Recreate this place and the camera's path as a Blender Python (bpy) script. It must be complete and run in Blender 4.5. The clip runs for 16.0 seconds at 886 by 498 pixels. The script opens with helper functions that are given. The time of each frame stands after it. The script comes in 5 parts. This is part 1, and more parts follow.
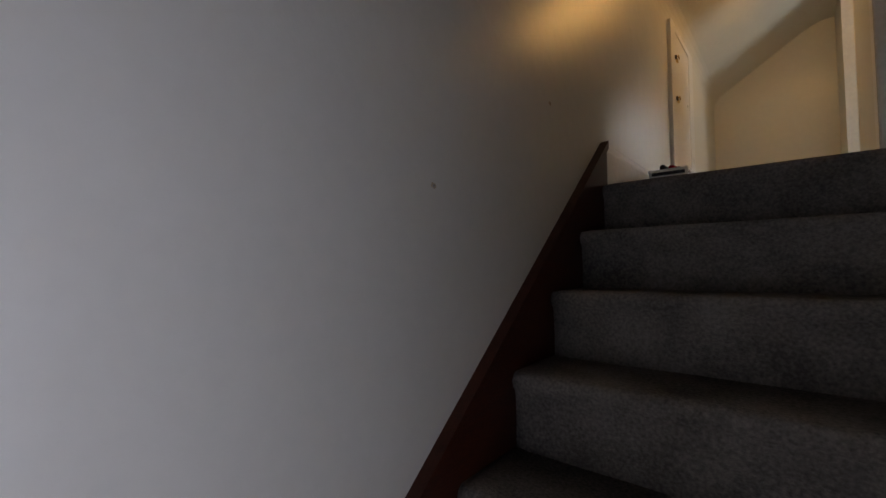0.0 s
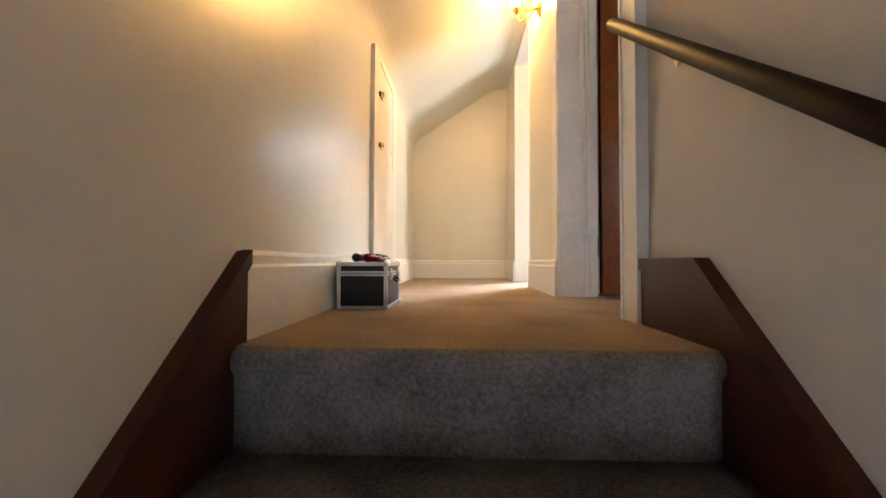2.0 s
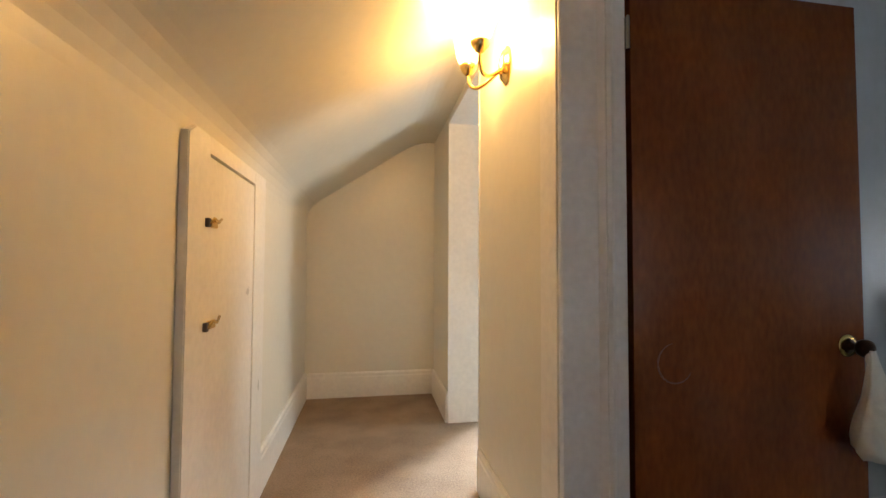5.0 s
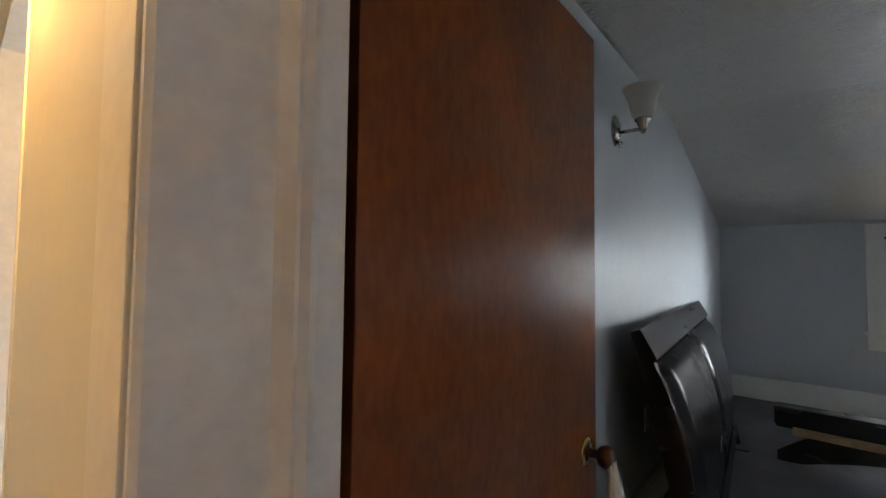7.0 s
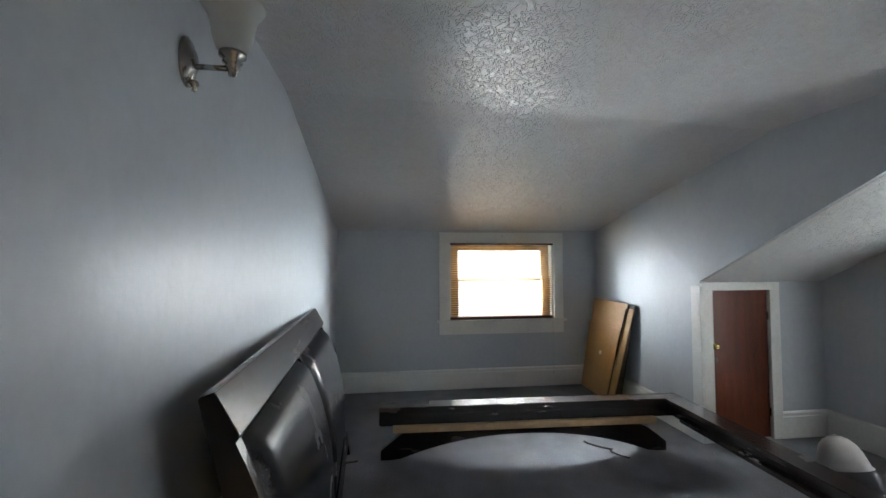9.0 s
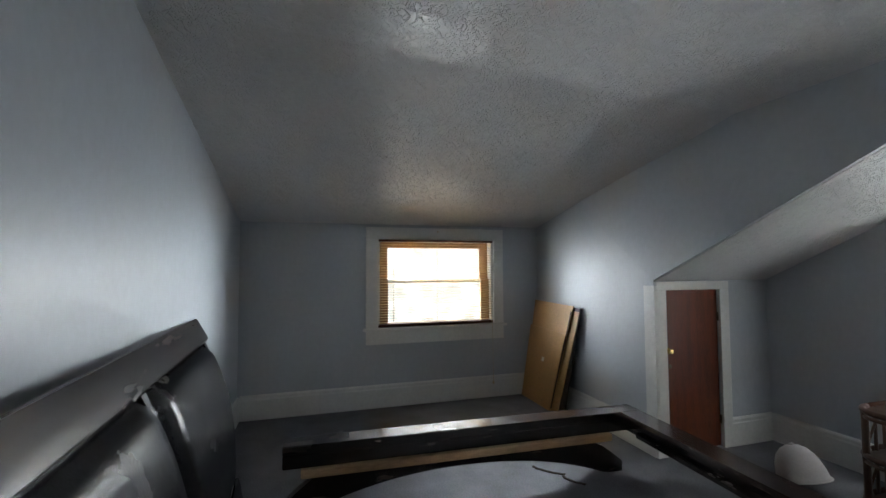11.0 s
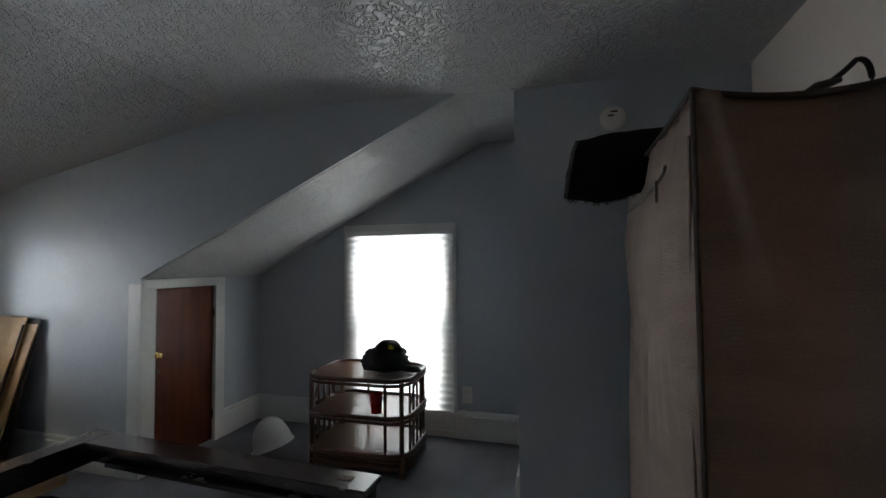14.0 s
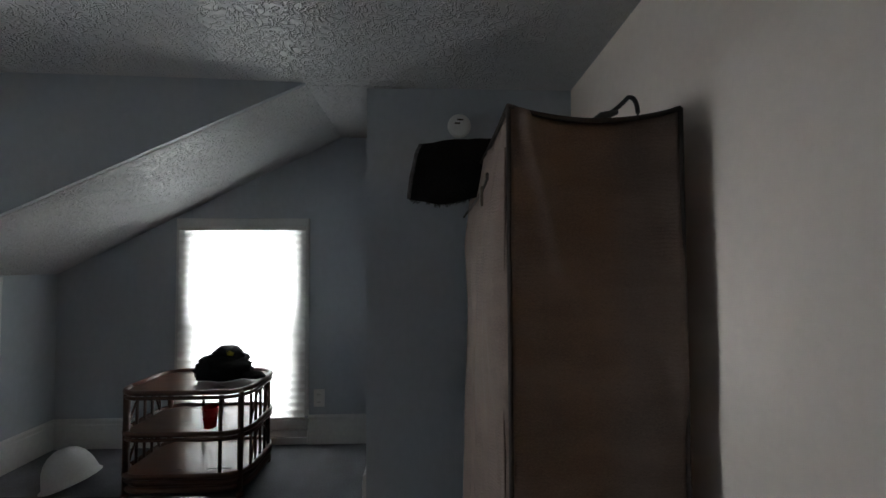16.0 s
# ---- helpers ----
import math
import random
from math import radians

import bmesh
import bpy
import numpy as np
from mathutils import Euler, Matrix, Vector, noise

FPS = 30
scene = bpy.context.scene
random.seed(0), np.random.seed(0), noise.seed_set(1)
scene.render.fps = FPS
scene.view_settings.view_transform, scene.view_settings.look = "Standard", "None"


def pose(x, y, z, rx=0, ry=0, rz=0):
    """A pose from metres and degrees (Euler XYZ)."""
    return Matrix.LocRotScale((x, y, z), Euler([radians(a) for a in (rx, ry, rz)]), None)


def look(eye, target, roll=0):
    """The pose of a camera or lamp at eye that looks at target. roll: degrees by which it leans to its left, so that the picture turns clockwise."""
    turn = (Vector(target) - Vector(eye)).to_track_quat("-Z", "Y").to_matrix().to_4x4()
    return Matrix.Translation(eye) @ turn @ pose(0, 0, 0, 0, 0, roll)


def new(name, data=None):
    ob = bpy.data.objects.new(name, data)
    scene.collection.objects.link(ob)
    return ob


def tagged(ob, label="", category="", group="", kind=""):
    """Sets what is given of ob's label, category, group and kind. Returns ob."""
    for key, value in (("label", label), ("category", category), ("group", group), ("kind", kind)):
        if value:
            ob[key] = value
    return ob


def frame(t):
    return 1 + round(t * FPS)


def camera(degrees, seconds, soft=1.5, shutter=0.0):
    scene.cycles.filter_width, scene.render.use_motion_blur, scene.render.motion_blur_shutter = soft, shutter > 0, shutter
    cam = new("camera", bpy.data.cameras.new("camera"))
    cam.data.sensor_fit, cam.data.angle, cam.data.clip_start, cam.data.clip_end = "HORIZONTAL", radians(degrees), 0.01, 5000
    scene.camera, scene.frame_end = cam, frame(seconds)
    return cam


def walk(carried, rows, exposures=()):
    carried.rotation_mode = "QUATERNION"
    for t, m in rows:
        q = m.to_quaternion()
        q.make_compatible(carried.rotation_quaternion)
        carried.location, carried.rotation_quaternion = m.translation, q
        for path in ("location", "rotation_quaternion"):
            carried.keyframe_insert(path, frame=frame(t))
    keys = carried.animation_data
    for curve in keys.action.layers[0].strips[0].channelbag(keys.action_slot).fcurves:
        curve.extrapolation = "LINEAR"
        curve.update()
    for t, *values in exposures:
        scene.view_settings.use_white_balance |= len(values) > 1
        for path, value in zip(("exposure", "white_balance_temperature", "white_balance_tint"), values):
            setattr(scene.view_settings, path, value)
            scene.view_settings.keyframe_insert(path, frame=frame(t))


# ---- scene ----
cam = camera(93.1, 16.0)
PATH = [
    (0, (0.628, -1.743, -0.336), (-0.66, -0.215, -0.248), -0.4),
    (0.5, (0.505, -1.607, -0.243), (-0.341, 0.205, -0.181), -0.2),
    (1, (0.471, -1.357, -0.154), (0.111, 0.609, -0.095), -0.0),
    (1.5, (0.469, -1.043, -0.005), (0.246, 0.943, 0.052), 0.1),
    (2, (0.477, -0.828, 0.173), (0.401, 1.17, 0.232), 0.2),
    (2.5, (0.496, -0.669, 0.34), (0.591, 1.328, 0.398), 0.3),
    (3, (0.495, -0.511, 0.467), (0.62, 1.484, 0.535), 0.3),
    (3.5, (0.468, -0.291, 0.564), (0.622, 1.701, 0.631), 0.6),
    (3.7, (0.464, -0.218, 0.622), (0.666, 1.771, 0.681), 0.5),
    (5.8, (0.537, 0.536, 1.105), (1.1, 2.452, 1.22), 0.4),
    (6, (0.618, 0.609, 1.078), (1.324, 2.474, 1.224), -0.4),
    (6.4, (0.683, 0.709, 1.148), (1.671, 2.44, 1.304), -0.6),
    (7, (0.876, 0.888, 1.209), (2.405, 2.175, 1.295), 0.6),
    (7.2, (0.949, 0.938, 1.228), (2.62, 2.033, 1.314), 0.1),
    (7.6, (1.073, 0.991, 1.247), (2.975, 1.606, 1.325), 0.1),
    (8, (1.199, 1.001, 1.265), (3.19, 1.174, 1.339), -0.1),
    (8.7, (1.451, 0.961, 1.271), (3.441, 0.771, 1.346), -0.2),
    (10.8, (2.043, 0.88, 1.228), (3.977, 0.381, 1.32), -0.4),
    (11, (2.074, 0.854, 1.231), (3.988, 0.282, 1.324), -0.3),
    (11.5, (2.152, 0.827, 1.214), (4.015, 0.107, 1.313), -0.3),
    (12, (2.165, 0.766, 1.195), (3.935, -0.16, 1.293), -0.4),
    (12.5, (2.144, 0.735, 1.184), (3.638, -0.59, 1.285), -0.5),
    (13, (2.112, 0.692, 1.191), (3.243, -0.954, 1.291), -0.5),
    (13.5, (2.048, 0.645, 1.217), (2.911, -1.158, 1.292), -0.5),
    (14, (1.996, 0.63, 1.205), (2.521, -1.299, 1.283), -0.5),
    (14.5, (1.97, 0.642, 1.181), (2.188, -1.344, 1.267), -0.6),
    (15, (1.927, 0.625, 1.186), (1.948, -1.374, 1.265), -0.5),
    (15.5, (1.908, 0.618, 1.197), (1.861, -1.38, 1.267), -0.3),
    (16, (1.904, 0.614, 1.203), (1.82, -1.383, 1.271), -0.2),
]
EXPOSURES = [(0, -0.9), (0.5, -0.32), (1, 0.3), (1.5, 0.65), (2, 1.2), (2.5, 1.25), (3.0, 1.05), (3.7, 0.95), (5.8, 0.05), (6.5, 0.25), (7.2, 0.55), (8, 0.92), (9, 0.92), (10.8, 0.4), (12, 0.27), (13.2, -0.3), (14.5, -0.22), (16, -0.15)]
walk(cam, [(t, look(eye, target, roll)) for t, eye, target, roll in PATH], EXPOSURES)

# ---- world and lamps ----
world = bpy.data.worlds.new("sky")
scene.world = world
world.use_nodes = True
sky = world.node_tree.nodes.new("ShaderNodeTexSky")
sky.sky_type, sky.sun_disc, sky.sun_elevation, sky.sun_rotation = "NISHITA", False, radians(50), radians(200)
world.node_tree.links.new(sky.outputs[0], world.node_tree.nodes["Background"].inputs[0])
world.node_tree.nodes["Background"].inputs[1].default_value = 0.08


def lamp(name, kind, m, energy, colour, **more):
    data = bpy.data.lights.new(name, kind)
    data.energy, data.color = energy, colour
    if kind == "AREA":
        data.shape, data.size, data.size_y = "RECTANGLE", more["w"], more["h"]
        data.spread = radians(more.get("spread", 180))
    elif kind == "POINT":
        data.shadow_soft_size = more["r"]
    else:
        data.angle = more["angle"]
    ob = new(name, data)
    ob.matrix_world = m
    return ob


lamp("sun", "SUN", look((0, 0, 9), (2.0, -2.6, 4), 0), 2.0, (1, 0.93, 0.82), angle=radians(0.6))
DAY = (0.88, 0.945, 1.0)
# east window daylight split into added beams: from above, below and to either hand
lamp("window_daylight", "AREA", look((6.55, -0.23, 1.75), (5.1, -0.23, 0.95)), 58, DAY, w=1.2, h=0.7, spread=44)
lamp("window_daylight", "AREA", look((6.55, -0.23, 0.50), (5.1, -0.23, 1.25)), 16, DAY, w=1.2, h=0.7, spread=44)
lamp("window_daylight", "AREA", look((6.38, 0.36, 1.10), (5.42, -1.01, 1.10)), 9, DAY, w=0.9, h=0.9, spread=50)
# narrow extra beam, added to brighten the west wall
lamp("window_daylight", "AREA", look((6.50, -0.20, 1.10), (5.0, -0.30, 1.10)), 2.3, DAY, w=1.0, h=0.9, spread=22)
lamp("window_daylight", "AREA", look((6.50, -1.00, 1.10), (5.0, 0.66, 1.10)), 13, DAY, w=1.0, h=0.9, spread=52)
# daylight behind the pleated shade
lamp("window_daylight", "AREA", look((3.12, -2.62, 0.88), (3.12, 0, 0.88)), 33, (0.93, 0.97, 1.0), w=0.5, h=0.95)
# daylight in the room off the hall and at the foot of the stairs
lamp("window_daylight", "AREA", look((3.06, 2.75, 1.25), (0, 2.6, 0.9)), 26, DAY, w=0.8, h=1.1)
lamp("window_daylight", "AREA", look((1.95, 3.74, 1.25), (0.85, 1.95, 0.0)), 8, DAY, w=0.4, h=0.8, spread=40)
lamp("window_daylight", "AREA", look((0.52, -4.15, -0.9), (0.52, 0, -0.6)), 5, (0.58, 0.72, 1.0), w=0.8, h=1.3)
# side lamp added in the unseen lower room to light the left stair wall
lamp("window_daylight", "AREA", look((1.75, -2.35, -0.75), (0.0, -1.9, -0.45)), 38, (0.72, 0.745, 1.0), w=0.9, h=1.2)
lamp("bulb", "POINT", pose(0.845, 1.625, 1.828), 10.5, (1.0, 0.55, 0.18), r=0.05)
lamp("bulb", "POINT", pose(0.845, 1.805, 1.828), 10.5, (1.0, 0.55, 0.18), r=0.05)

# ---- materials ----


def mat(name, colour, rough=0.6, metal=0.0, var=0.12, scale=6.0, fine=60.0, bump=0.1, bump_scale=None, dist=0.01, spec=0.5, colour2=None,
        stretch=(1, 1, 1), coat=0.0, detail=6.0, rough_var=0.12):
    m = bpy.data.materials.new(name)
    m.use_nodes = True
    nt = m.node_tree
    b = nt.nodes["Principled BSDF"]
    co = nt.nodes.new("ShaderNodeTexCoord")
    mp = nt.nodes.new("ShaderNodeMapping")
    mp.inputs["Scale"].default_value = stretch
    nt.links.new(co.outputs["Object"], mp.inputs[0])
    n1 = nt.nodes.new("ShaderNodeTexNoise")
    n1.inputs["Scale"].default_value, n1.inputs["Detail"].default_value = scale, detail
    n2 = nt.nodes.new("ShaderNodeTexNoise")
    n2.inputs["Scale"].default_value, n2.inputs["Detail"].default_value = fine, 4
    for n in (n1, n2):
        nt.links.new(mp.outputs[0], n.inputs["Vector"])
    mix = nt.nodes.new("ShaderNodeMath")
    mix.operation = "ADD"
    nt.links.new(n1.outputs["Fac"], mix.inputs[0])
    nt.links.new(n2.outputs["Fac"], mix.inputs[1])
    ramp = nt.nodes.new("ShaderNodeValToRGB")
    half = nt.nodes.new("ShaderNodeMath")
    half.operation, half.inputs[1].default_value = "MULTIPLY", 0.5
    nt.links.new(mix.outputs[0], half.inputs[0])
    nt.links.new(half.outputs[0], ramp.inputs[0])
    c2 = colour2 or colour
    ramp.color_ramp.elements[0].position, ramp.color_ramp.elements[1].position = 0.36, 0.64
    ramp.color_ramp.elements[0].color = (*[c * (1 - var) for c in colour], 1)
    ramp.color_ramp.elements[1].color = (*[min(1, c * (1 + var)) for c in c2], 1)
    nt.links.new(ramp.outputs[0], b.inputs["Base Color"])
    rr = nt.nodes.new("ShaderNodeMapRange")
    rr.inputs["To Min"].default_value, rr.inputs["To Max"].default_value = max(0.03, rough - rough_var), min(1, rough + rough_var)
    nt.links.new(n1.outputs["Fac"], rr.inputs["Value"])
    nt.links.new(rr.outputs[0], b.inputs["Roughness"])
    b.inputs["Metallic"].default_value = metal
    b.inputs["Specular IOR Level"].default_value = spec
    b.inputs["Coat Weight"].default_value = coat
    b.inputs["Coat Roughness"].default_value = 0.15
    if bump:
        n3 = nt.nodes.new("ShaderNodeTexNoise")
        n3.inputs["Scale"].default_value, n3.inputs["Detail"].default_value = bump_scale or fine, 5
        nt.links.new(mp.outputs[0], n3.inputs["Vector"])
        bp = nt.nodes.new("ShaderNodeBump")
        bp.inputs["Strength"].default_value, bp.inputs["Distance"].default_value = bump, dist
        nt.links.new(n3.outputs["Fac"], bp.inputs["Height"])
        nt.links.new(bp.outputs[0], b.inputs["Normal"])
    return m


M = {}
M["cream"] = mat("cream_wall_paint", (0.72, 0.69, 0.59), 0.33, rough_var=0.02, var=0.025, scale=1.6, fine=25, bump=0.25, bump_scale=5, dist=0.02)
M["grey"] = mat("blue_grey_wall_paint", (0.43, 0.47, 0.505), 0.40, rough_var=0.04, var=0.04, scale=1.8, fine=30, bump=0.34, bump_scale=4, dist=0.024, stretch=(1.1, 1.1, 0.8))
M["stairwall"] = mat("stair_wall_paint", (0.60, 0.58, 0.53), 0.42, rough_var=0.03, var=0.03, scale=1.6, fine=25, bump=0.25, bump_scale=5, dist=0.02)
M["trim"] = mat("white_gloss_trim", (0.80, 0.775, 0.715), 0.32, var=0.06, scale=4, fine=40, bump=0.12, bump_scale=18, dist=0.01)
M["westwall"] = mat("warm_beige_wall_paint", (0.80, 0.71, 0.63), 0.5, rough_var=0.04, var=0.03, scale=1.8, fine=30, bump=0.25, bump_scale=5, dist=0.02)
# trim white made lighter and cooler, for the bedroom daylight on the hinge jamb
M["jambw"] = mat("daylit_jamb_white", (0.82, 0.82, 0.84), 0.34, var=0.06, scale=5, fine=40, bump=0.2, bump_scale=14, dist=0.01)
M["sashwood"] = mat("varnished_sash_wood", (0.24, 0.13, 0.055), 0.35, var=0.18, scale=6, fine=50, bump=0.08, stretch=(4, 4, 0.6))
M["trimw"] = mat("white_window_trim", (0.66, 0.67, 0.65), 0.35, var=0.06, scale=4, fine=40, bump=0.12, bump_scale=18, dist=0.01)
M["carpet"] = mat("grey_brown_carpet", (0.235, 0.204, 0.178), 0.95, var=0.45, scale=6, fine=120, bump=1.0, bump_scale=260, dist=0.006, spec=0.1)
# same carpet as the stairs, its colour lightened and warmed for the bulb light
M["carpet3"] = mat("lamplit_hall_carpet", (0.335, 0.252, 0.182), 0.95, var=0.28, scale=4, fine=120, bump=1.0, bump_scale=260, dist=0.006, spec=0.1)
M["carpet2"] = mat("grey_blue_carpet", (0.165, 0.170, 0.185), 0.95, var=0.28, scale=4, fine=120, bump=1.0, bump_scale=260, dist=0.006, spec=0.1)
M["redwood"] = mat("dark_red_stained_wood", (0.058, 0.017, 0.009), 0.36, spec=0.2, var=0.35, scale=5, fine=50, bump=0.12, bump_scale=40, dist=0.003, stretch=(6, 1, 6), coat=0.05)
M["railwood"] = mat("dark_worn_rail_wood", (0.022, 0.008, 0.005), 0.55, spec=0.12, var=0.35, scale=5, fine=50, bump=0.1, bump_scale=40, dist=0.003, stretch=(6, 1, 6))
M["stain"] = mat("dull_wall_stain", (0.34, 0.31, 0.27), 0.8, var=0.3)
M["door"] = mat("stained_veneer", (0.18, 0.051, 0.012), 0.25, spec=0.24, rough_var=0.03, var=0.2, scale=2.5, fine=30, bump=0.20, bump_scale=6, dist=0.006, stretch=(2.2, 2.2, 0.9), coat=0.0, colour2=(0.18, 0.052, 0.013))
M["smalldoor"] = mat("red_brown_wood", (0.085, 0.019, 0.007), 0.42, spec=0.18, var=0.35, scale=4, fine=30, bump=0.1, bump_scale=16, dist=0.004, stretch=(6, 6, 0.7), coat=0.06)
M["espresso"] = mat("espresso_wood", (0.016, 0.010, 0.008), 0.24, var=0.4, scale=4, fine=40, bump=0.1, bump_scale=30, dist=0.003, stretch=(1, 1, 5), coat=0.4)
M["leather"] = mat("black_leather", (0.007, 0.007, 0.009), 0.24, spec=0.2, var=0.3, scale=5, fine=120, bump=0.25, bump_scale=150, dist=0.003)
M["pine"] = mat("raw_pine", (0.42, 0.29, 0.17), 0.6, var=0.2, scale=5, fine=40, bump=0.2, bump_scale=40, dist=0.003, stretch=(4, 0.6, 4))
M["card"] = mat("tan_hardboard", (0.40, 0.235, 0.095), 0.45, var=0.15, scale=3, fine=60, bump=0.1, bump_scale=70, dist=0.003)
M["darkedge"] = mat("dark_board", (0.05, 0.035, 0.025), 0.6, var=0.3)
M["taupe"] = mat("taupe_woven_fabric", (0.155, 0.116, 0.096), 0.75, var=0.22, scale=4, fine=160, bump=0.35, bump_scale=240, dist=0.002, stretch=(1, 1, 3), spec=0.2)
_nt = M["taupe"].node_tree
_co = _nt.nodes.new("ShaderNodeTexCoord")
_wv = _nt.nodes.new("ShaderNodeTexWave")
_wv.bands_direction = "Z"
_wv.inputs["Scale"].default_value, _wv.inputs["Distortion"].default_value, _wv.inputs["Detail"].default_value = 30, 9.0, 2
_wv.inputs["Detail Scale"].default_value = 0.6
_bp = _nt.nodes.new("ShaderNodeBump")
_bp.inputs["Strength"].default_value, _bp.inputs["Distance"].default_value = 0.11, 0.003
_nt.links.new(_co.outputs["Object"], _wv.inputs["Vector"])
_nt.links.new(_wv.outputs["Fac"], _bp.inputs["Height"])
_nt.links.new(_nt.nodes["Bump"].outputs[0], _bp.inputs["Normal"])
_nt.links.new(_bp.outputs[0], _nt.nodes["Principled BSDF"].inputs["Normal"])
M["piping"] = mat("dark_brown_piping", (0.03, 0.022, 0.018), 0.8, var=0.2)
M["blackcloth"] = mat("black_fleece", (0.012, 0.012, 0.013), 0.95, var=0.4, scale=14, fine=150, bump=0.8, bump_scale=120, dist=0.01, spec=0.15)
M["rattan"] = mat("stained_rattan", (0.052, 0.018, 0.008), 0.35, var=0.3, scale=8, fine=60, bump=0.15, bump_scale=40, dist=0.003, coat=0.2)
M["shelfwood"] = mat("glossy_shelf_wood", (0.075, 0.027, 0.011), 0.32, var=0.25, scale=5, fine=40, bump=0.05, bump_scale=30, dist=0.002, stretch=(0.7, 6, 6), coat=0.3)
M["brass"] = mat("polished_brass", (0.80, 0.56, 0.20), 0.2, 1.0, var=0.08, bump=0, rough_var=0.06)
M["nickel"] = mat("brushed_nickel", (0.42, 0.41, 0.39), 0.18, 1.0, var=0.08, bump=0.03, rough_var=0.08)
M["bronze"] = mat("worn_dark_bronze", (0.07, 0.035, 0.018), 0.35, 0.8, var=0.4, scale=25, bump=0.05)
M["alu"] = mat("scuffed_aluminium", (0.62, 0.61, 0.59), 0.38, 1.0, var=0.1, scale=20, bump=0.1, bump_scale=60, dist=0.002)
M["black"] = mat("black_plastic", (0.012, 0.012, 0.014), 0.42, var=0.3, bump=0.1, bump_scale=120, dist=0.002)
M["blacklam"] = mat("black_laminate", (0.010, 0.009, 0.012), 0.45, var=0.3, bump=0.2, bump_scale=160, dist=0.002)
M["iron"] = mat("dark_old_metal", (0.09, 0.075, 0.06), 0.45, 0.9, var=0.3)
M["orange"] = mat("orange_rubber", (0.55, 0.07, 0.03), 0.45, var=0.15)
M["redplastic"] = mat("red_plastic", (0.42, 0.012, 0.015), 0.28, var=0.1, bump=0.03)
M["redgrip"] = mat("red_clear_handle", (0.25, 0.01, 0.02), 0.15, var=0.2, bump=0.03)
M["steel"] = mat("steel", (0.55, 0.55, 0.56), 0.3, 1.0, var=0.15)
M["shadecloth"] = mat("white_shade_cloth", (0.52, 0.52, 0.52), 0.6, var=0.06, scale=7, fine=90, bump=0.15, bump_scale=90, dist=0.003)
M["fleece_edge"] = mat("grey_fleece_edge", (0.13, 0.13, 0.135), 0.95, var=0.5, scale=40, fine=200, bump=1.0, bump_scale=150, dist=0.01, spec=0.1)
M["whitebag"] = mat("white_plastic_film", (0.70, 0.70, 0.68), 0.38, var=0.08, scale=9, fine=50, bump=0.6, bump_scale=14, dist=0.02)
M["scuff"] = mat("rubbed_varnish", (0.15, 0.045, 0.012), 0.5, var=0.2, scale=30)
M["plate"] = mat("white_plastic_plate", (0.72, 0.71, 0.68), 0.35, var=0.04, bump=0.02)
M["slat"] = mat("honey_wood_slat", (0.60, 0.45, 0.26), 0.4, var=0.2, scale=6, fine=50, bump=0.05, stretch=(1, 0.4, 4))
M["tape"] = mat("pale_cord", (0.55, 0.45, 0.3), 0.8, var=0.1)
M["yellow"] = mat("yellow_print", (0.45, 0.38, 0.02), 0.7, var=0.25)
M["render"] = mat("outer_wall_render", (0.55, 0.53, 0.5), 0.8, var=0.1)

# brushed swirl plaster: thin raised squiggles over smooth, slightly uneven coats
M["ceil"] = mat("swirl_plaster", (0.54, 0.545, 0.545), 0.30, var=0.06, scale=1.2, fine=35, bump=0.0, rough_var=0.04)
_nt = M["ceil"].node_tree
_co = _nt.nodes.new("ShaderNodeTexCoord")


def _ridge(scale, distortion, width):
    n = _nt.nodes.new("ShaderNodeTexNoise")
    n.inputs["Scale"].default_value, n.inputs["Detail"].default_value, n.inputs["Distortion"].default_value = scale, 2.5, distortion
    r = _nt.nodes.new("ShaderNodeValToRGB")
    e = r.color_ramp.elements
    e[0].position, e[1].position = 0.5 - width, 0.5 + width
    e[1].color = (0, 0, 0, 1)
    e.new(0.5).color = (1, 1, 1, 1)
    _nt.links.new(_co.outputs["Object"], n.inputs["Vector"])
    _nt.links.new(n.outputs["Fac"], r.inputs[0])
    return r.outputs[0]


def _sum(a, b, operation):
    n = _nt.nodes.new("ShaderNodeMath")
    n.operation = operation
    _nt.links.new(a, n.inputs[0])
    _nt.links.new(b, n.inputs[1])
    return n.outputs[0]


_patch = _nt.nodes.new("ShaderNodeTexNoise")
_patch.inputs["Scale"].default_value, _patch.inputs["Detail"].default_value = 9, 2
_nt.links.new(_co.outputs["Object"], _patch.inputs["Vector"])
_pr = _nt.nodes.new("ShaderNodeMapRange")
_pr.inputs["From Min"].default_value, _pr.inputs["From Max"].default_value, _pr.inputs["To Min"].default_value = 0.38, 0.60, 0.4
_nt.links.new(_patch.outputs["Fac"], _pr.inputs["Value"])
_h = _sum(_sum(_ridge(21, 1.0, 0.055), _ridge(12, 1.6, 0.025), "MAXIMUM"), _pr.outputs[0], "MULTIPLY")
_h = _sum(_h, _patch.outputs["Fac"], "ADD")
_bp = _nt.nodes.new("ShaderNodeBump")
_bp.inputs["Strength"].default_value, _bp.inputs["Distance"].default_value = 0.75, 0.013
_nt.links.new(_h, _bp.inputs["Height"])
_nt.links.new(_bp.outputs[0], _nt.nodes["Principled BSDF"].inputs["Normal"])


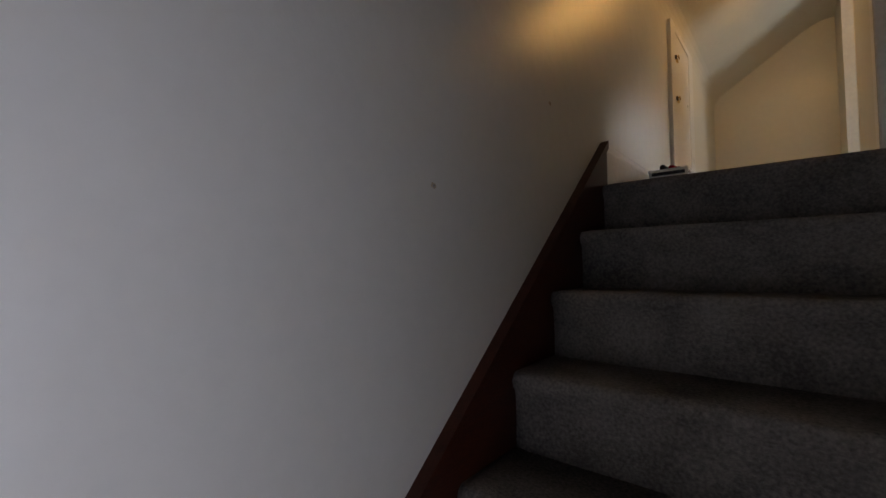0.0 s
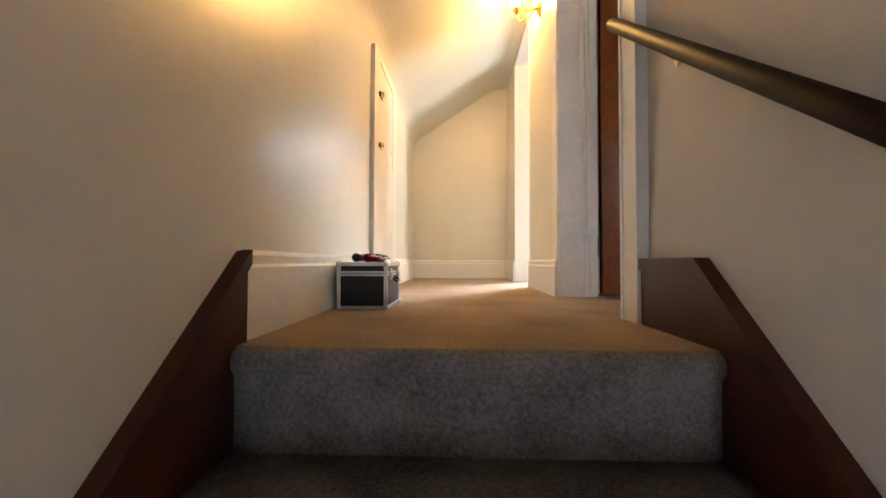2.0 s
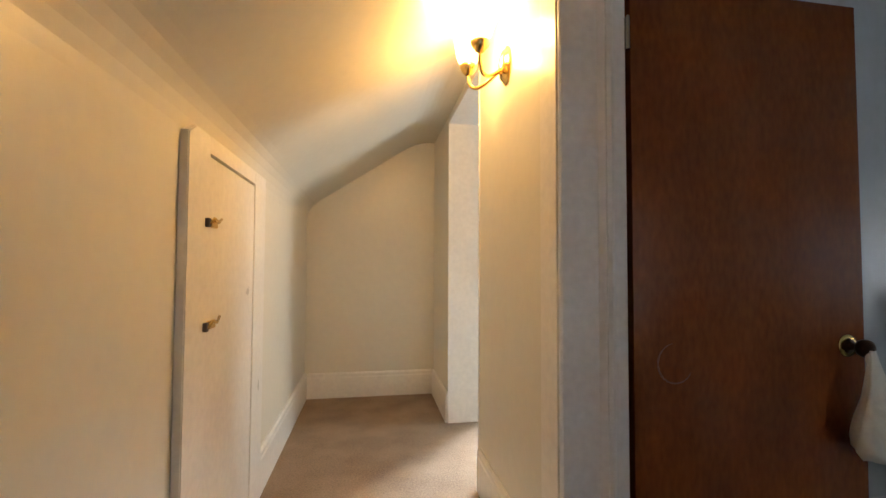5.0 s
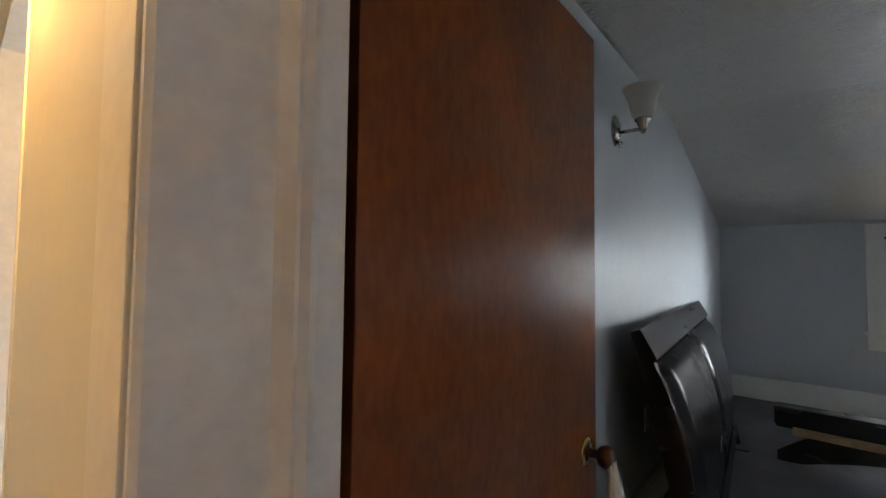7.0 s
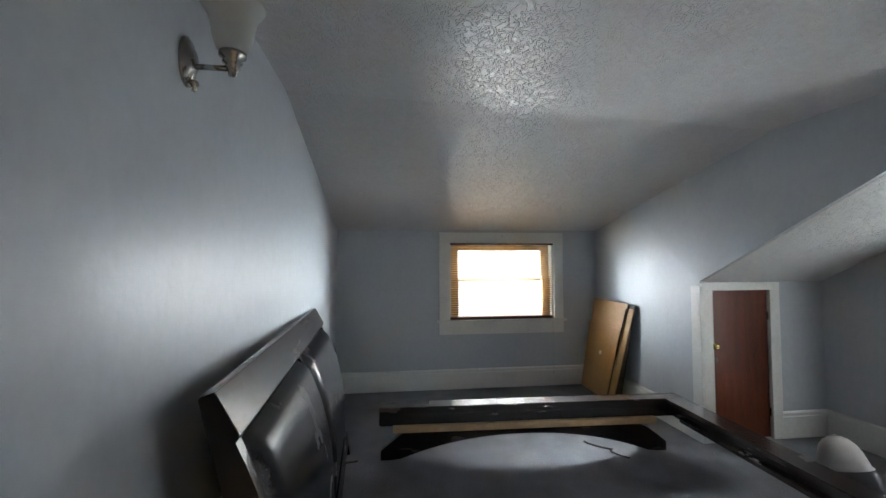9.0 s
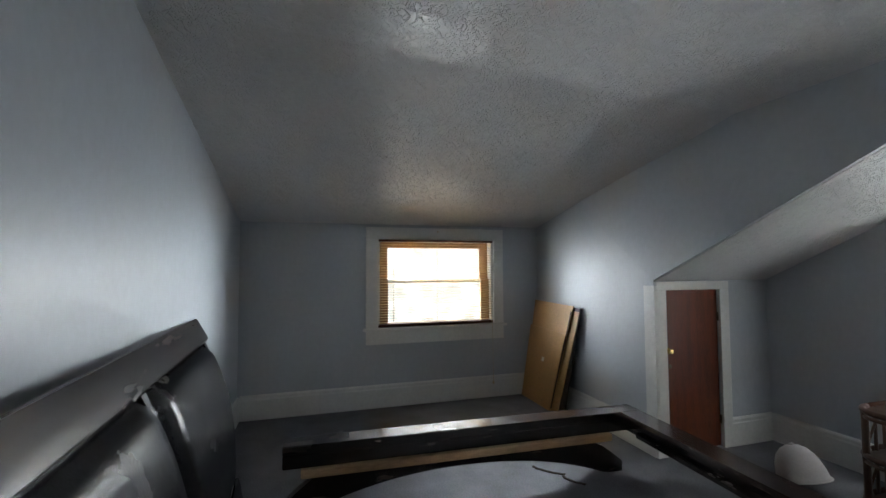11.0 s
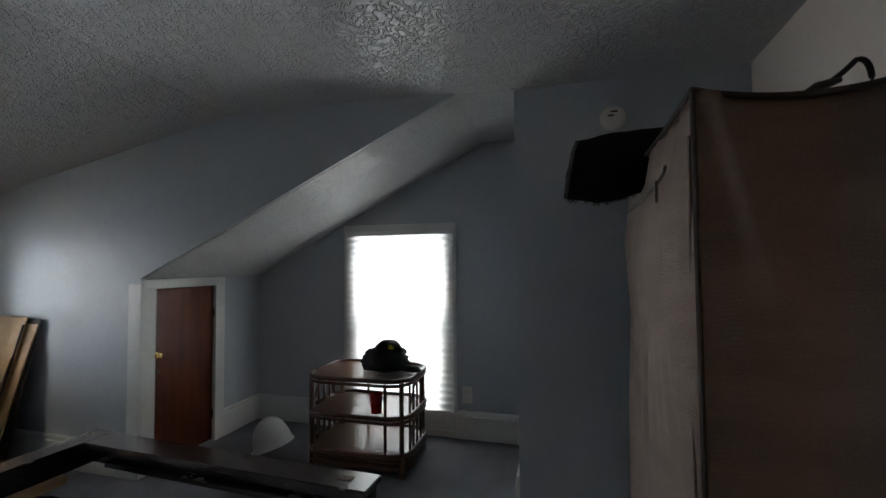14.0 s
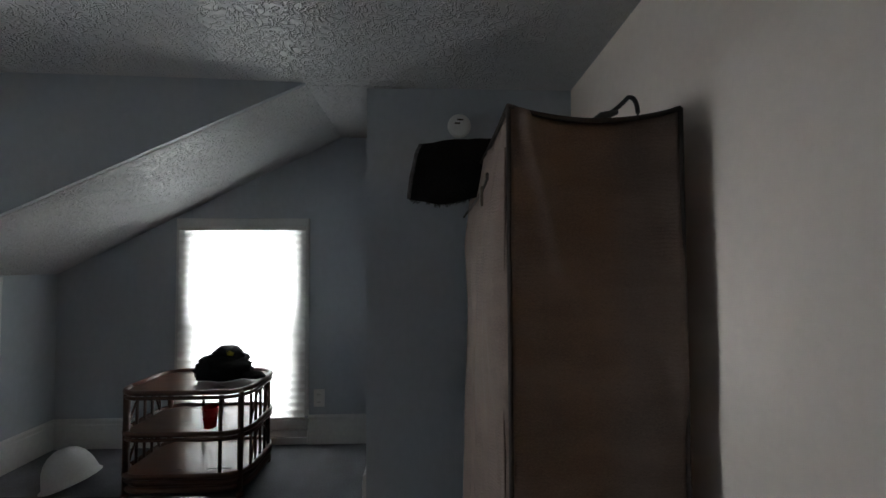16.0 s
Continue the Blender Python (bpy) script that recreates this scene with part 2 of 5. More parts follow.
def glassy(name, colour, rough, kind):
    m = bpy.data.materials.new(name)
    m.use_nodes = True
    nt = m.node_tree
    b = nt.nodes["Principled BSDF"]
    b.inputs["Base Color"].default_value = (*colour, 1)
    b.inputs["Roughness"].default_value = rough
    if kind == "glass":
        b.inputs["Transmission Weight"].default_value, b.inputs["IOR"].default_value = 1.0, 1.45
    else:
        tr = nt.nodes.new("ShaderNodeBsdfTranslucent")
        tr.inputs[0].default_value = (*colour, 1)
        mx = nt.nodes.new("ShaderNodeMixShader")
        mx.inputs[0].default_value = 0.6
        nt.links.new(b.outputs[0], mx.inputs[1])
        nt.links.new(tr.outputs[0], mx.inputs[2])
        nt.links.new(mx.outputs[0], nt.nodes["Material Output"].inputs[0])
    return m


M["pane"] = glassy("window_glass", (1, 1, 1), 0.0, "glass")
M["shadefab"] = glassy("pleated_shade_fabric", (0.86, 0.86, 0.84), 0.9, "cloth")
M["frost"] = glassy("frosted_glass", (0.80, 0.82, 0.80), 0.35, "cloth")
M["litglass"] = glassy("thin_clear_glass", (0.95, 0.93, 0.88), 0.2, "cloth")
_nt = M["litglass"].node_tree
_tr = _nt.nodes.new("ShaderNodeBsdfTransparent")
_mx = _nt.nodes.new("ShaderNodeMixShader")
_mx.inputs[0].default_value = 0.7
_nt.links.new(_nt.nodes["Mix Shader"].outputs[0], _mx.inputs[1])
_nt.links.new(_tr.outputs[0], _mx.inputs[2])
_nt.links.new(_mx.outputs[0], _nt.nodes["Material Output"].inputs[0])

# ---- building tools ----


def obj(name, bm, material, parent=None, label="", smooth=False):
    me = bpy.data.meshes.new(name)
    bm.normal_update()
    bm.to_mesh(me)
    bm.free()
    me.materials.append(M[material] if isinstance(material, str) else material)
    if smooth:
        for p in me.polygons:
            p.use_smooth = True
    ob = new(name, me)
    if parent:
        ob.parent = parent
    if label:
        ob["label"] = label
    return ob


def part(name, bm, material, parent, label="", smooth=False):
    return obj(name, bm, material, parent, label, smooth)


def thing(name, label, category, m=None, group=""):
    ob = new(name)
    ob.empty_display_size = 0.1
    if m is not None:
        ob.matrix_world = m
    return tagged(ob, label, category, group)


def structure(ob, label="", category=""):
    return tagged(ob, label, category, kind="structure")


def add_box(bm, x0, y0, z0, x1, y1, z1, bevel=0.0):
    r = bmesh.ops.create_cube(bm, size=1)
    vs = r["verts"]
    for v in vs:
        v.co = Vector(((x0 + x1) / 2 + v.co.x * (x1 - x0), (y0 + y1) / 2 + v.co.y * (y1 - y0), (z0 + z1) / 2 + v.co.z * (z1 - z0)))
    if bevel:
        es = list({e for v in vs for e in v.link_edges})
        bmesh.ops.bevel(bm, geom=es, offset=bevel, segments=2, profile=0.6, affect="EDGES")
    return bm


def box(x0, y0, z0, x1, y1, z1, bevel=0.0):
    return add_box(bmesh.new(), min(x0, x1), min(y0, y1), min(z0, z1), max(x0, x1), max(y0, y1), max(z0, z1), bevel)


def prism(points, axis, a, b, bevel=0.0):
    """A polygon of (u, v) pulled along an axis from a to b: 'x' takes (y, z), 'y' takes (x, z), 'z' takes (x, y)."""
    bm = bmesh.new()
    put = {"x": lambda u, v, w: (w, u, v), "y": lambda u, v, w: (u, w, v), "z": lambda u, v, w: (u, v, w)}[axis]
    lo = [bm.verts.new(put(u, v, a)) for u, v in points]
    hi = [bm.verts.new(put(u, v, b)) for u, v in points]
    n = len(points)
    bm.faces.new(lo[::-1])
    bm.faces.new(hi)
    for i in range(n):
        bm.faces.new((lo[i], lo[(i + 1) % n], hi[(i + 1) % n], hi[i]))
    bmesh.ops.recalc_face_normals(bm, faces=bm.faces)
    if bevel:
        bmesh.ops.bevel(bm, geom=list(bm.edges), offset=bevel, segments=2, affect="EDGES")
    return bm


def tube(points, r, sides=10, bm=None, taper=None):
    """A round bar along points; taper gives the radius at each point."""
    bm = bm or bmesh.new()
    pts = [Vector(p) for p in points]
    rings = []
    for i, p in enumerate(pts):
        d = (pts[min(i + 1, len(pts) - 1)] - pts[max(i - 1, 0)]).normalized()
        q = d.to_track_quat("Z", "Y")
        rad = taper[i] if taper else r
        rings.append([bm.verts.new(p + q @ Vector((rad * math.cos(2 * math.pi * k / sides), rad * math.sin(2 * math.pi * k / sides), 0))) for k in range(sides)])
    for a, b in zip(rings, rings[1:]):
        for k in range(sides):
            bm.faces.new((a[k], a[(k + 1) % sides], b[(k + 1) % sides], b[k]))
    bm.faces.new(rings[0][::-1])
    bm.faces.new(rings[-1])
    return bm


def lathe(profile, sides=24, m=None, closed=True):
    """A turned shape from (radius, height) pairs about z."""
    bm = bmesh.new()
    rings = []
    for r, h in profile:
        rings.append([bm.verts.new((r * math.cos(2 * math.pi * k / sides), r * math.sin(2 * math.pi * k / sides), h)) for k in range(sides)])
    for a, b in zip(rings, rings[1:]):
        for k in range(sides):
            bm.faces.new((a[k], a[(k + 1) % sides], b[(k + 1) % sides], b[k]))
    if closed:
        bm.faces.new(rings[0][::-1])
        bm.faces.new(rings[-1])
    if m is not None:
        bmesh.ops.transform(bm, matrix=m, verts=bm.verts)
    bmesh.ops.recalc_face_normals(bm, faces=bm.faces)
    return bm


def curve_pts(p0, p1, p2, n=10):
    a, b, c = Vector(p0), Vector(p1), Vector(p2)
    return [a * (1 - t) ** 2 + b * 2 * t * (1 - t) + c * t * t for t in [i / n for i in range(n + 1)]]


def wall(name, axis, face, thick, u0, u1, z0, z1, holes=(), material="cream", label=""):
    """A wall across x ('x') or y ('y') with its face there, thickness signed, holes (u0, u1, z0, z1) cut through."""
    bm = bmesh.new()
    us = sorted({u0, u1, *[h[0] for h in holes], *[h[1] for h in holes]})
    zs = sorted({z0, z1, *[h[2] for h in holes], *[h[3] for h in holes]})
    cells = {}
    for i in range(len(us) - 1):
        for j in range(len(zs) - 1):
            cu, cz = (us[i] + us[i + 1]) / 2, (zs[j] + zs[j + 1]) / 2
            cells[i, j] = not any(h[0] < cu < h[1] and h[2] < cz < h[3] for h in holes)
    vert = {}

    def v(i, j, k):
        if (i, j, k) not in vert:
            w = face + thick * k
            vert[i, j, k] = bm.verts.new((w, us[i], zs[j]) if axis == "x" else (us[i], w, zs[j]))
        return vert[i, j, k]
    for (i, j), solid in cells.items():
        if not solid:
            continue
        for k in (0, 1):
            bm.faces.new((v(i, j, k), v(i + 1, j, k), v(i + 1, j + 1, k), v(i, j + 1, k)))
        if not cells.get((i - 1, j)):
            bm.faces.new((v(i, j, 0), v(i, j + 1, 0), v(i, j + 1, 1), v(i, j, 1)))
        if not cells.get((i + 1, j)):
            bm.faces.new((v(i + 1, j, 0), v(i + 1, j + 1, 0), v(i + 1, j + 1, 1), v(i + 1, j, 1)))
        if not cells.get((i, j - 1)):
            bm.faces.new((v(i, j, 0), v(i + 1, j, 0), v(i + 1, j, 1), v(i, j, 1)))
        if not cells.get((i, j + 1)):
            bm.faces.new((v(i, j + 1, 0), v(i + 1, j + 1, 0), v(i + 1, j + 1, 1), v(i, j + 1, 1)))
    bmesh.ops.recalc_face_normals(bm, faces=bm.faces)
    return structure(obj(name, bm, material), label)


def baseboard(name, p, q, height=0.19, thick=0.018, side=1, material="trim"):
    """A moulded skirting from p to q (x, y); side tells on which hand of the way the room lies."""
    a, b = Vector((*p, 0)), Vector((*q, 0))
    d = (b - a).normalized()
    n = Vector((-d.y, d.x, 0)) * side
    prof = [(0, 0), (thick, 0), (thick, height * 0.80), (thick * 0.82, height * 0.84), (thick * 0.84, height * 0.94), (thick * 0.4, height), (0, height)]
    bm = bmesh.new()
    lo = [bm.verts.new(a + n * u + Vector((0, 0, w))) for u, w in prof]
    hi = [bm.verts.new(b + n * u + Vector((0, 0, w))) for u, w in prof]
    k = len(prof)
    bm.faces.new(lo)
    bm.faces.new(hi[::-1])
    for i in range(k):
        bm.faces.new((lo[i], lo[(i + 1) % k], hi[(i + 1) % k], hi[i]))
    bmesh.ops.recalc_face_normals(bm, faces=bm.faces)
    return structure(obj(name, bm, material))


def blob(rx, ry, rz, seed, amount, fine, sub=3):
    """A lumpy soft shape that sits on z = 0."""
    bm = bmesh.new()
    bmesh.ops.create_icosphere(bm, subdivisions=sub, radius=1)
    for v in bm.verts:
        k = 1 + amount * noise.noise(v.co * fine + Vector((seed, 0, 0))) + amount * 0.5 * noise.noise(v.co * fine * 2.7 + Vector((0, seed, 0)))
        v.co = Vector((v.co.x * rx * k, v.co.y * ry * k, v.co.z * rz * k))
    low = -rz * 0.55
    for v in bm.verts:
        v.co.z = max(v.co.z, low) - low
    return bm


# ---- setting: plan in metres; the hall runs along y, the landing is z = 0 ----
RISE, RUN = 0.206, 0.243
HALL_R, JAMB_Y, COL_Y = 0.973, 1.285, 0.463
END_Y = 3.53
BED_W, BED_N, BED_E, BED_S = 1.165, 1.473, 5.877, -1.274
ALC_E, ALC_S, STUB_X, STUB_Y = 4.34, -2.277, 2.19, -1.449
TOP = 2.45

# floors
bm = bmesh.new()
add_box(bm, -0.1, 0.012, -0.25, 1.2, END_Y + 0.1, 0)
structure(obj("floor_hall", bm, "carpet3"), "grey-brown cut pile carpet on the landing and hall", "floor")
structure(obj("floor_bedroom", box(1.2, -2.4, -0.25, 6.0, 1.6, 0), "carpet2"), "grey carpet on the bedroom floor", "floor")
structure(obj("floor_back_room", box(1.2, 1.6, -0.25, 3.4, 3.9, 0), "carpet"), "grey carpet in the room off the hall", "floor")
structure(obj("floor_below", box(-0.1, -4.4, -2.4, 1.3, -1.0, -2.2), "carpet"), "carpeted floor at the foot of the stairs", "floor")

# hall walls
wall("wall_west", "x", 0.0, -0.14, -4.4, END_Y + 0.1, -2.3, 1.33, label="cream plaster wall beside the stairs and hall")
wall("wall_hall_end", "y", END_Y, 0.14, -0.1, 1.2, -0.1, TOP, label="cream plaster wall at the end of the hall")
wall("wall_hall_east", "x", HALL_R, 0.192, JAMB_Y, END_Y, 0, TOP, holes=[(2.11, 2.896, -0.01, 1.925)], label="cream plaster wall between hall and bedroom")
wall("wall_door_head", "x", HALL_R, 0.192, COL_Y, JAMB_Y, 1.84, TOP, label="wall over the bedroom doorway")
wall("wall_door_post", "x", HALL_R + 0.002, 0.19, 0.367, COL_Y, -0.1, TOP, label="painted end of the stair wall at the doorway", material="trim")
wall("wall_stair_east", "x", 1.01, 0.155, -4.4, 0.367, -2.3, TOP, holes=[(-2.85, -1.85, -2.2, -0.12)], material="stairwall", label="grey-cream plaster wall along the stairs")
# unseen lower room, added to hold the side lamp for the stair wall
structure(obj("floor_lower_room", box(1.165, -3.2, -2.4, 2.1, -1.5, -2.2), "carpet"), "carpeted floor of the added, unseen room below", "floor")
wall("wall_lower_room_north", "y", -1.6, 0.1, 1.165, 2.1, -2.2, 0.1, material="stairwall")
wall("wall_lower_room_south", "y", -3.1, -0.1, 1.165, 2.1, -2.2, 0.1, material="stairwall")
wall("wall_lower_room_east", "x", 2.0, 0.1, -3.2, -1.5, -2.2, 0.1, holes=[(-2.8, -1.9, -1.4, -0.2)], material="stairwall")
structure(obj("ceiling_lower_room", box(1.165, -3.2, 0.0, 2.1, -1.5, 0.1), "cream"), "plaster ceiling of the added, unseen room below", "ceiling")
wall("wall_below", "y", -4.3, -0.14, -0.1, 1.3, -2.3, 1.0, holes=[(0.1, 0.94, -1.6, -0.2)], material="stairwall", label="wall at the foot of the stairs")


def hall_ceiling():
    """Sloping plaster over the hall, eased into the wall and the flat strip."""
    prof = []
    a, b, c = Vector((0, 1.32)), Vector((0.0, 1.425)), Vector((0.09, 1.482))
    prof += [a * (1 - t) ** 2 + b * 2 * t * (1 - t) + c * t * t for t in [i / 6 for i in range(7)]]
    a, b, c = Vector((0.72, 1.898)), Vector((0.83, 1.972)), Vector((0.93, 1.974))
    prof += [a * (1 - t) ** 2 + b * 2 * t * (1 - t) + c * t * t for t in [i / 6 for i in range(7)]]
    prof += [Vector((1.10, 1.975)), Vector((1.10, 2.2)), Vector((-0.14, 2.2)), Vector((-0.14, 1.32))]
    ob = obj("ceiling_hall", prism([(p.x, p.y) for p in prof], "y", -4.4, END_Y + 0.05), "cream", smooth=False)
    structure(ob, "cream plaster ceiling that slopes down to the wall", "ceiling")


hall_ceiling()

# bedroom walls
wall("wall_bedroom_north", "y", BED_N, 0.127, 1.165, 6.0, 0, TOP, material="grey", label="blue-grey painted wall with a sheen")
wall("wall_bedroom_west", "x", BED_W, -0.004, BED_N, JAMB_Y, 0, TOP, material="grey")
wall("wall_bedroom_west_2", "x", BED_W + 0.004, -0.004, STUB_Y, 0.40, 0, TOP, material="westwall", label="warm beige painted wall behind the wardrobe")
W1 = (-0.79, 0.335, 0.70, 1.50)
wall("wall_bedroom_east", "x", BED_E, 0.2, -1.5, 1.6, 0, TOP, holes=[W1], material="grey", label="blue-grey knee wall with a window")
wall("wall_closet_east", "x", ALC_E, 0.1, ALC_S - 0.05, BED_S - 0.1, 0, 1.3, holes=[(-1.815, -1.352, -0.01, 1.08)], material="grey", label="low blue-grey wall with a small door")
W2 = (2.76, 3.485, 0.165, 1.435)
wall("wall_bedroom_south", "y", ALC_S, -0.2, 2.0, 4.5, 0, TOP, holes=[W2], material="grey", label="grey gable wall with a tall window")
wall("wall_stub_side", "x", STUB_X, -0.1, ALC_S, STUB_Y - 0.1, 0, TOP, material="grey")
wall("wall_stub", "y", STUB_Y, -0.1, BED_W, STUB_X, 0, TOP, material="grey", label="grey wall with a smoke alarm")


def cheek_wall():
    """Dormer cheek: full height beyond the small door, cut along the roof slope before it."""
    def y(x):
        return BED_S if x >= ALC_E else BED_S - 0.13 * (ALC_E - x) / (ALC_E - 2.48)
    pts = [(6.0, 0), (ALC_E, 0), (ALC_E, 1.146), (2.46, 2.084), (2.46, 2.4), (6.0, 2.4)]
    bm = bmesh.new()
    f = [bm.verts.new((x, y(x), z)) for x, z in pts]
    b = [bm.verts.new((x, y(x) - 0.1, z)) for x, z in pts]
    bm.faces.new((f[0], f[1], f[2], f[5]))
    bm.faces.new((f[2], f[3], f[4], f[5]))
    bm.faces.new((b[5], b[2], b[1], b[0]))
    bm.faces.new((b[5], b[4], b[3], b[2]))
    for i in range(6):
        j = (i + 1) % 6
        bm.faces.new((f[i], b[i], b[j], f[j]))
    bmesh.ops.recalc_face_normals(bm, faces=bm.faces)
    structure(obj("wall_dormer_cheek", bm, "grey"), "blue-grey dormer side wall", "wall")


cheek_wall()


def bedroom_ceiling():
    def slab(name, quads, thick, label):
        bm = bmesh.new()
        for q in quads:
            lo = [bm.verts.new(p) for p in q]
            hi = [bm.verts.new((p[0], p[1], p[2] + thick)) for p in q]
            bm.faces.new(lo)
            bm.faces.new(hi[::-1])
            for i in range(4):
                bm.faces.new((lo[i], lo[(i + 1) % 4], hi[(i + 1) % 4], hi[i]))
        bmesh.ops.recalc_face_normals(bm, faces=bm.faces)
        structure(obj(name, bm, "ceil"), label, "ceiling")
    zl, zr = 2.165, 2.07
    slab("ceiling_bedroom", [[(1.1, -1.52, zr), (3.80, -1.52, zr), (3.74, 1.55, zl), (1.1, 1.55, zl)],
                             [(3.80, -1.52, zr), (6.0, -1.52, 1.615), (6.0, 1.55, 1.605), (3.74, 1.55, zl)]], 0.12, "white knockdown-textured plaster ceiling with a slope")
    k = (2.072 - 1.14) / (2.48 - ALC_E)
    slab("ceiling_alcove", [[(2.48, -2.4, 2.072), (4.5, -2.4, 1.14 + k * 0.16), (4.5, BED_S - 0.012, 1.14 + k * 0.16), (2.48, BED_S - 0.155, 2.072)],
                            [(2.0, -2.4, 2.068), (2.48, -2.4, 2.072), (2.48, BED_S - 0.155, 2.072), (2.0, BED_S - 0.155, 2.068)]], 0.1, "white textured ceiling sloping over the alcove")


bedroom_ceiling()

# bright distance with foliage outside the bedroom window
M["distance"] = mat("bright_distance", (0.5, 0.5, 0.5), 1.0, bump=0)
_nt = M["distance"].node_tree
_co = _nt.nodes.new("ShaderNodeTexCoord")
_no = _nt.nodes.new("ShaderNodeTexNoise")
_no.inputs["Scale"].default_value, _no.inputs["Detail"].default_value = 3.5, 7
_rp = _nt.nodes.new("ShaderNodeValToRGB")
_rp.color_ramp.elements[0].position, _rp.color_ramp.elements[1].position = 0.42, 0.60
_rp.color_ramp.elements[0].color, _rp.color_ramp.elements[1].color = (0.54, 0.58, 0.54, 1), (0.94, 0.97, 1, 1)
_em = _nt.nodes.new("ShaderNodeEmission")
_em.inputs["Strength"].default_value = 1.35
_nt.links.new(_co.outputs["Object"], _no.inputs["Vector"])
_nt.links.new(_no.outputs["Fac"], _rp.inputs[0])
_nt.links.new(_rp.outputs[0], _em.inputs[0])
_nt.links.new(_em.outputs[0], _nt.nodes["Material Output"].inputs[0])
structure(obj("backdrop", box(9.0, -6, -2.4, 9.05, 6, 4.5), "distance"), "bright sky and foliage beyond the window", "backdrop")

# room off the hall, seen only as a bright gap
wall("wall_back_room_north", "y", 3.8, 0.1, 1.165, 3.4, 0, TOP, holes=[(1.6, 2.3, 0.75, 1.75)], material="grey")
wall("wall_back_room_east", "x", 3.3, 0.1, 1.5, 3.9, 0, TOP, holes=[(2.3, 3.2, 0.7, 1.8)], material="grey")
wall("wall_back_room_south", "y", 1.602, 0.004, 1.165, 3.4, 0, TOP, material="grey")
structure(obj("ceiling_back_room", box(1.165, 1.6, 2.2, 3.4, 3.9, 2.3), "ceil"), "white ceiling of the room off the hall", "ceiling")

# skirtings
baseboard("baseboard", (0, 0.055), (0, 1.385), 0.197, 0.02, -1)
baseboard("baseboard", (0, 2.175), (0, END_Y), 0.19, 0.02, -1)
baseboard("baseboard", (0.02, END_Y), (0.955, END_Y), 0.185, 0.02, -1)
baseboard("baseboard", (HALL_R, 2.90), (HALL_R, END_Y), 0.185, 0.018, 1)
baseboard("baseboard", (HALL_R, JAMB_Y + 0.002), (HALL_R, 2.09), 0.185, 0.018, 1)
baseboard("baseboard", (1.2, BED_N), (BED_E, BED_N), 0.19, 0.02, -1, "trimw")
baseboard("baseboard", (BED_E, 1.453), (BED_E, BED_S), 0.20, 0.02, -1, "trimw")
baseboard("baseboard", (5.857, BED_S), (ALC_E, BED_S), 0.19, 0.02, -1, "trimw")
baseboard("baseboard", (ALC_E, -1.89), (ALC_E, ALC_S), 0.19, 0.02, -1, "trimw")
baseboard("baseboard", (4.32, ALC_S), (3.56, ALC_S), 0.19, 0.02, -1, "trimw")
baseboard("baseboard", (2.69, ALC_S), (STUB_X, ALC_S), 0.19, 0.02, -1, "trimw")
baseboard("baseboard", (STUB_X, ALC_S + 0.02), (STUB_X, STUB_Y), 0.19, 0.02, -1, "trimw")

# ---- stairs ----


def stairs():
    ob = thing("staircase", "straight staircase covered in grey-brown carpet between stained skirts", "stairs")
    tagged(ob, kind="structure")
    n = 10
    for i in range(n):
        top, y = -i * RISE, -i * RUN
        r = 0.022
        # one carpeted step: a rolled nosing over a slightly bellied riser
        prof = [(y + RUN + 0.02 if i else 0.012, top), (y - 0.002, top), (y - 0.014, top - 0.006), (y - 0.022, top - r), (y - 0.018, top - 0.04),
                (y - 0.006, top - 0.055), (y - 0.002, top - 0.12), (y - 0.004, top - RISE), (y + 0.06, top - RISE - 0.1), (y + RUN + 0.02 if i else 0.012, top - 0.15)]
        bm = bmesh.new()
        xs = [0.02 + (0.985 - 0.02) * k / 24 for k in range(25)]
        rings = []
        for x in xs:
            ring = []
            for u, w in prof:
                d = 0.004 * noise.noise(Vector((x * 7, i * 3.1, w * 9))) if u < y - 0.0005 else 0.0
                edge = max(0, 1 - min(x - 0.02, 0.985 - x) / 0.05) ** 2 * 0.012 if u < y - 0.0005 else 0.0
                ring.append(bm.verts.new((x, u + d + edge, w - (0.35 * edge if w > top - 0.05 else 0))))
            rings.append(ring)
        k = len(prof)
        for a, b in zip(rings, rings[1:]):
            for j in range(k):
                bm.faces.new((a[j], a[(j + 1) % k], b[(j + 1) % k], b[j]))
        bm.faces.new(rings[0])
        bm.faces.new(rings[-1][::-1])
        bmesh.ops.recalc_face_normals(bm, faces=bm.faces)
        part("step", bm, "carpet", ob, smooth=True)
    s = RISE / RUN
    y0 = -n * RUN
    # stained skirts that follow the pitch and a moulded cap on each
    bm = prism([(0.055, 0.170), (0.055, -0.30), (y0, 0.170 + s * (y0 - 0.055) - 0.5), (y0, 0.170 + s * (y0 - 0.055))], "x", 0.0, 0.026)
    part("skirt_board", bm, "redwood", ob, "dark red stained skirt board")
    bm = prism([(0.362, 0.158), (0.362, -0.3), (y0, -0.9 + s * y0), (y0, 0.158 + s * (y0 - 0.085)), (0.085, 0.158)], "x", 0.984, 1.01)
    part("skirt_board", bm, "redwood", ob, "dark brown stained skirt board")
    for x0, x1, pts in ((0.0, 0.034, [(0.058, 0.197), (y0, 0.197 + s * (y0 - 0.058))]), (0.976, 1.01, [(0.362, 0.183), (0.088, 0.183), (y0, 0.183 + s * (y0 - 0.088))])):
        for (ya, za), (yb, zb) in zip(pts, pts[1:]):
            bm = prism([(ya, za), (ya, za - 0.032), (yb, zb - 0.032), (yb, zb)], "x", x0, x1)
            part("skirt_cap", bm, "redwood", ob)


stairs()


